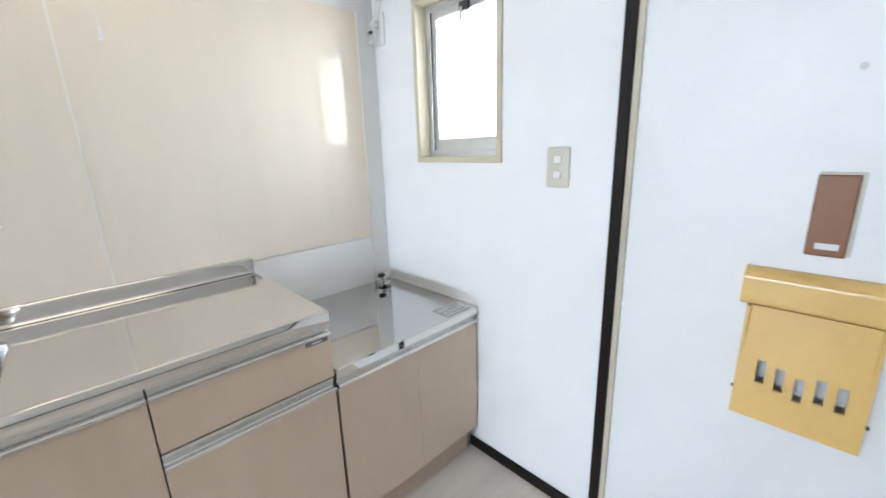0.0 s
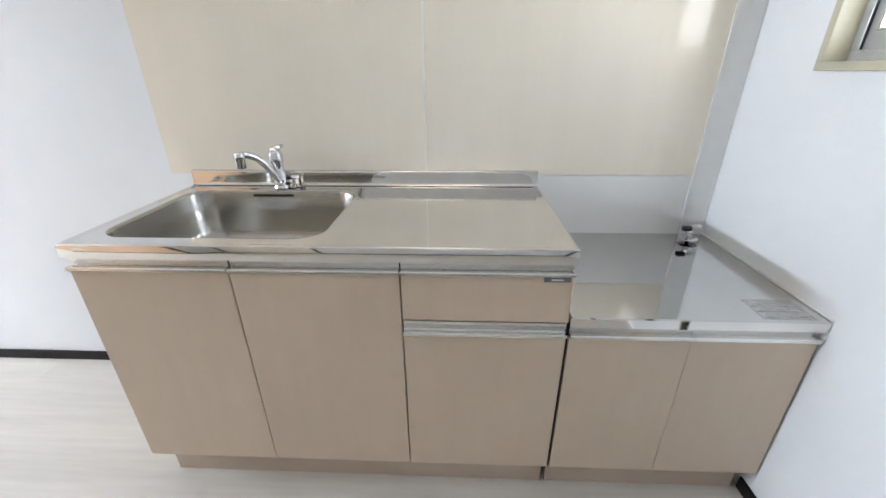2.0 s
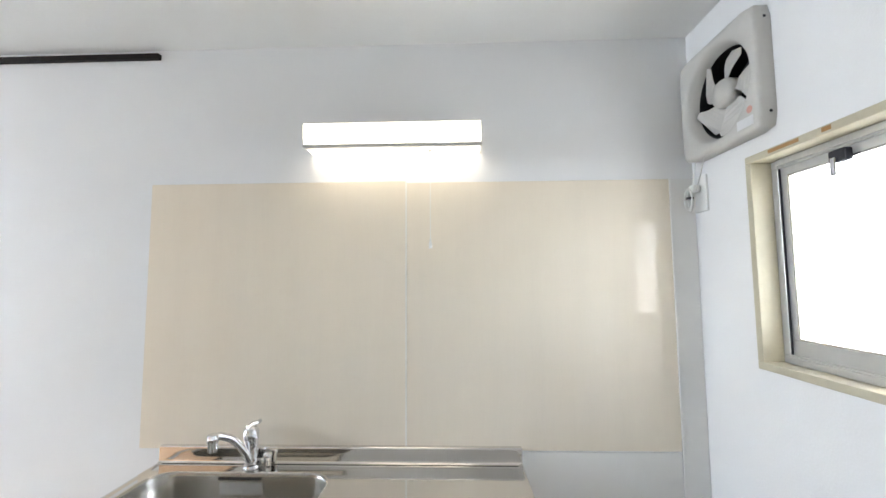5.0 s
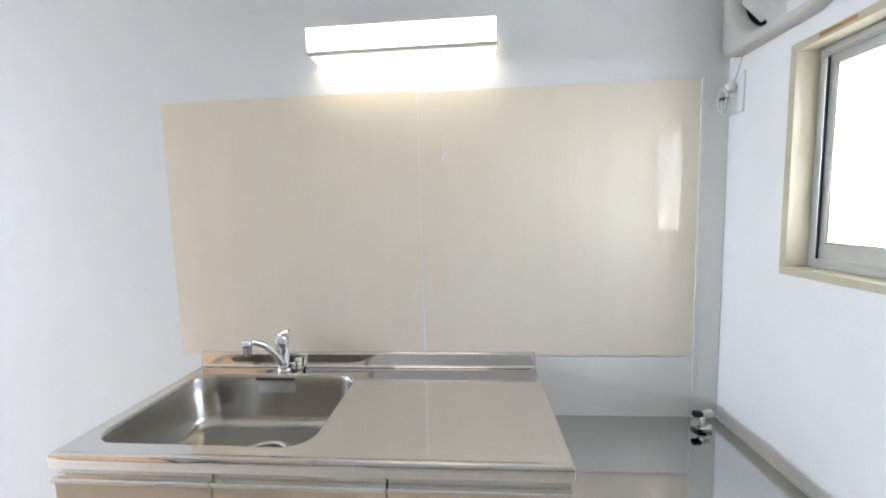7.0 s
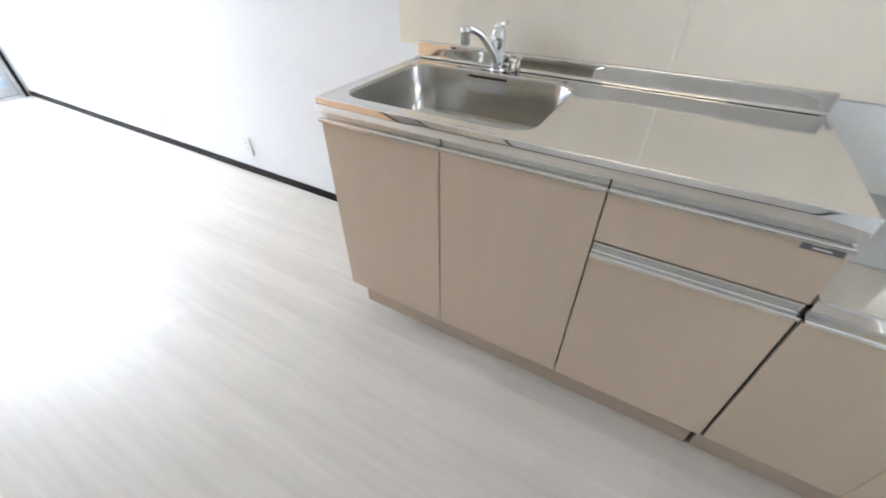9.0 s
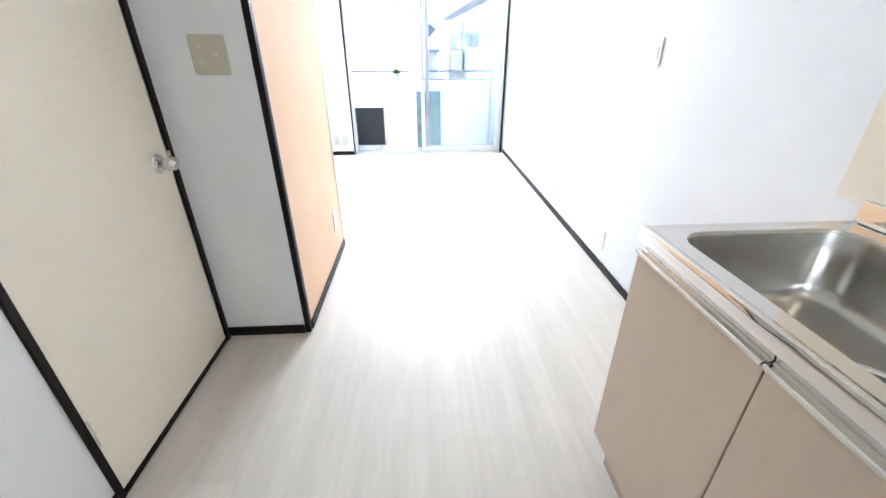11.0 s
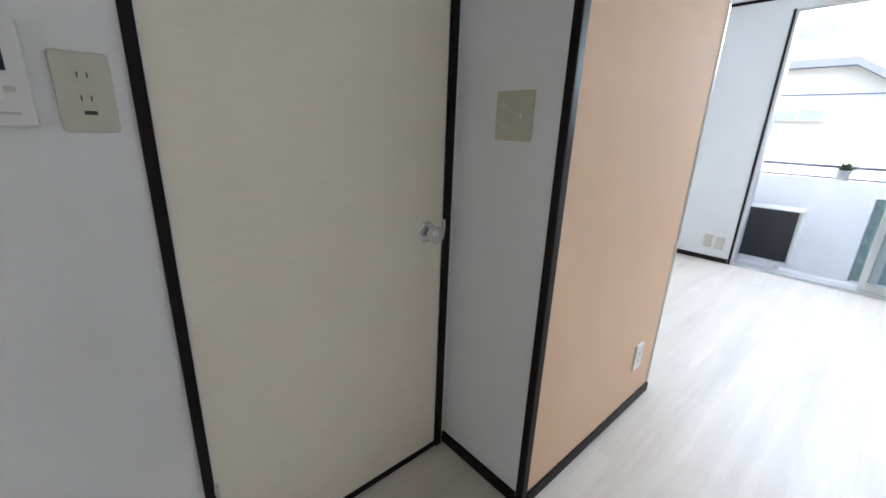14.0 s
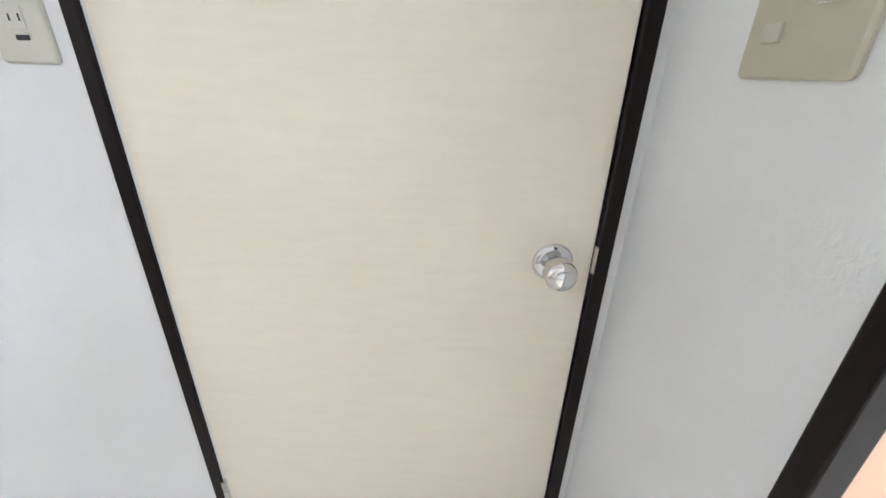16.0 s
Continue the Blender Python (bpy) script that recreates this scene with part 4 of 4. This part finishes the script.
out = [(-9.0, -3.3), (-9.0, 2.50), (-1.914, 2.50), (-0.80, 1.80), (-0.80, -3.3)]
part("wall", loft([[Vector((x, y, z)) for y, z in out] for x in (-19.0, -12.0)], True, True), STUCCO, gable)
ridge = [(-9.3, 2.55), (-1.90, 2.55), (-0.60, 1.735)]
for (ya, za), (yb, zb) in zip(ridge, ridge[1:]):
    bm = loft([[Vector((x, y, z + d)) for y, z, d in ((ya, za, -0.10), (yb, zb, -0.10), (yb, zb, 0.03), (ya, za, 0.03))] for x in (-19.3, -11.8)], True, True)
    part("roof_slope", bm, EAVE, gable, "blue-grey roof edge")
band = part("window", box(-12.0, -11.93, -2.90, -2.12, 1.51, 1.75, 0.01), SASH, gable, "low aluminium band window")
part("pane", box(-11.929, -11.924, -2.86, -2.53, 1.55, 1.71), SKYPANE, band)
part("pane", box(-11.929, -11.924, -2.49, -2.16, 1.55, 1.71), SKYPANE, band)
part("wall_joint", box(-12.0, -11.985, -9.0, -0.81, 1.98, 2.0), EAVE, gable, "thin horizontal joint in the stucco")
bm = loft([[Vector((x, y, z)) for y, z in ((-9.0, 2.58), (-2.0, 2.58), (-3.2, 3.25), (-9.0, 3.25))] for x in (-17.5, -12.4)], True, True)
part("roof", bm, ROOFTILE, gable, "grey tiled roof behind the eave")
bm = loft([[Vector((x, y, z + d)) for y, z, d in ((-4.4, 2.75, 0), (-2.75, 3.80, 0), (-2.75, 3.80, 0.12), (-4.4, 2.75, 0.12))] for x in (-16.0, -14.0)], True, True)
part("dormer_verge", bm, EAVE, gable, "blue-grey verge of the upper gable")

side = thing("house", (-13.0, 3.5, -3.3), "pale house with tall windows seen at a slant, beyond the balcony", "house")
def side_y(x):
    return (x + 16.5) * 0.0646
bm = loft([[Vector((-16.5, side_y(-16.5), z)), Vector((-10.0, side_y(-10.0), z)), Vector((-9.6, 7.0, z)), Vector((-16.5, 7.0, z))] for z in (-3.3, 2.10)], True, True)
part("wall", bm, STUCCO, side)
rings = [[Vector((x0, side_y(x0) - o, z)), Vector((x1, side_y(x1) - o, z)), Vector((x1, y1, z)), Vector((x0, y1, z))]
         for x0, x1, o, y1, z in ((-16.85, -9.6, 0.30, 7.3, 2.101), (-16.85, -9.6, 0.30, 7.3, 2.20), (-14.6, -12.0, -2.9, 4.6, 3.7))]
part("roof", loft(rings, True, True), ROOFTILE, side, "grey hipped roof")
def slant_window(x0, x1, z0, z1, panes):
    def slab(a, b, d0, d1, za, zb):
        return loft([[Vector((a, side_y(a) - d0, z)), Vector((b, side_y(b) - d0, z)), Vector((b, side_y(b) - d1, z)), Vector((a, side_y(a) - d1, z))] for z in (za, zb)], True, True)
    w = part("window", slab(x0, x1, -0.02, 0.05, z0, z1), SASH, side, "aluminium window")
    step = (x1 - x0) / panes
    for k in range(panes):
        part("pane", slab(x0 + step * k + 0.05, x0 + step * (k + 1) - 0.05, 0.051, 0.056, z0 + 0.05, z1 - 0.05), SKYPANE, w)
slant_window(-14.05, -13.35, 1.22, 1.90, 1)
slant_window(-12.90, -10.90, 1.20, 1.84, 3)
slant_window(-13.20, -11.20, -1.9, -0.4, 3)
unit = thing("air_conditioner_outdoor_unit", (-13.4, 0.03, 0.68), "pale outdoor unit hung on the wall of the slanted house", "air conditioner")
part("body", box(-13.75, -13.05, -0.15, 0.170, 0.70, 1.19, 0.02), ACBODY, unit)
part("bracket", box(-13.65, -13.15, -0.10, 0.20, 0.66, 0.70, 0.005), SASH, unit, "wall bracket")
shed = thing("shed", (-17.5, -0.8, -3.3), "low pale outbuilding with grey-blue flat roof", "outbuilding")
part("wall", box(-20.0, -17.2, -1.6, -0.35, -3.3, 1.12), STUCCO, shed)
part("roof", box(-20.1, -17.05, -1.7, -0.25, 1.121, 1.24, 0.02), EAVE, shed, "grey-blue roof edge")
pipe = thing("downpipe", (-7.03, -0.03, -0.17), "grey rainwater downpipe at the balcony corner", "downpipe")
part("pipe", tube([(-7.03, -0.03, -0.169), (-7.03, -0.03, 2.16), (-7.03, -0.03, 2.20), (-7.03, -0.06, 2.30), (-7.03, -0.06, 2.419)], 0.020, 12), SASH, pipe, smooth=True)
for z in (0.55, 1.55):
    part("clip", turned([(0.025, 0), (0.025, 0.025)], (-7.03, -0.03, z), n=16), SASH, pipe, "metal pipe clip")
part("hopper", box(-7.09, -6.97, -0.13, 0.0, 2.20, 2.30, 0.012), SASH, pipe, "grey rainwater hopper")

pot = thing("potted_plant", (-7.16, -1.38, 0.79), "small green plant in a pale pot on the parapet", "potted plant")
part("pot", turned([(0.040, 0.0), (0.052, 0.085), (0.056, 0.087), (0.056, 0.098), (0.046, 0.098), (0.044, 0.080)], (-7.155, -1.38, 0.7905), n=20), STUCCO, pot, smooth=True)
rnd = random.Random(8)
bm = bmesh.new()
for k in range(60):
    a, e, q = rnd.uniform(0, 6.28), rnd.uniform(0.2, 1.4), rnd.uniform(0.04, 0.10)
    root = Vector((-7.155 + 0.02 * math.cos(a), -1.38 + 0.02 * math.sin(a), 0.87))
    tip = root + q * Vector((math.cos(a) * math.cos(e), math.sin(a) * math.cos(e), math.sin(e) + 0.15))
    w = 0.012 * Vector((-math.sin(a), math.cos(a), 0.2))
    mid = (root + tip) / 2 + Vector((0, 0, 0.015))
    bm.faces.new([bm.verts.new(v) for v in (root, mid + w, tip, mid - w)])
part("leaves", bm, LEAF, pot, "narrow green leaves")
structure("ground", box(-400, 400, -400, 400, -3.5, -3.3), EARTH, "dark street and yard ground far below", "ground")

def tree(x, y, zb, h, r, seed, label):
    rnd = random.Random(seed)
    root = thing("tree", (x, y, zb), label, "tree")
    bm = tube([(x, y, zb), (x + 0.1, y, zb + h * 0.3), (x, y + 0.1, zb + h * 0.6), (x + 0.1, y, zb + h * 0.9)], [0.14, 0.11, 0.07, 0.02], 8)
    tips = []
    for k in range(9):
        a, z = rnd.uniform(0, 6.28), zb + h * rnd.uniform(0.35, 0.8)
        tip = (x + r * 0.8 * math.cos(a), y + r * 0.8 * math.sin(a), z + h * 0.15)
        tips.append(tip)
        tube([(x, y, z), tip], [0.04, 0.008], 6, bm=bm)
    part("trunk", bm, BARK, root)
    bm = bmesh.new()
    for k in range(1500):
        cx, cy, cz = rnd.choice(tips)
        c = Vector((cx + rnd.gauss(0, r * 0.28), cy + rnd.gauss(0, r * 0.28), cz + rnd.gauss(0, r * 0.25)))
        u = Vector((rnd.gauss(0, 1), rnd.gauss(0, 1), rnd.gauss(0, 1))).normalized() * 0.07
        v = u.orthogonal().normalized() * 0.035
        bm.faces.new([bm.verts.new(c + p) for p in (-u, v, u, -v)])
    part("crown", bm, LEAF, root, "uneven green crown")
tree(-9.0, -1.40, -3.3, 4.15, 0.30, 3, "small green garden tree below the balcony")

# ---------------- floor planks ----------------
PW, PL = 0.1505, 0.905
plank_mesh = None
row = 0
y = 0.0
rnd = random.Random(4)
def plank_data(length, width):
    me = bpy.data.meshes.new("plank")
    b = box(0, length - 0.0001, -width + 0.0001, 0, -0.012, 0.0, 0.0002, 1)
    b.to_mesh(me)
    b.free()
    me.materials.append(PLANK)
    return me
full = plank_data(PL, PW)
while y > YR - 0.1:
    limit = 0.0 if y > YB - 0.05 else XO
    x = XW - rnd.uniform(0.0, PL)
    while x < limit:
        a, b = max(x, XW), min(x + PL, limit)
        w = PW
        if b - a > 0.02:
            me = full if b - a > PL - 1e-4 else plank_data(b - a, w)
            ob = new("plank", me)
            ob.parent = floor
            ob.location = (a, y, 0)
        x += PL
    y -= PW
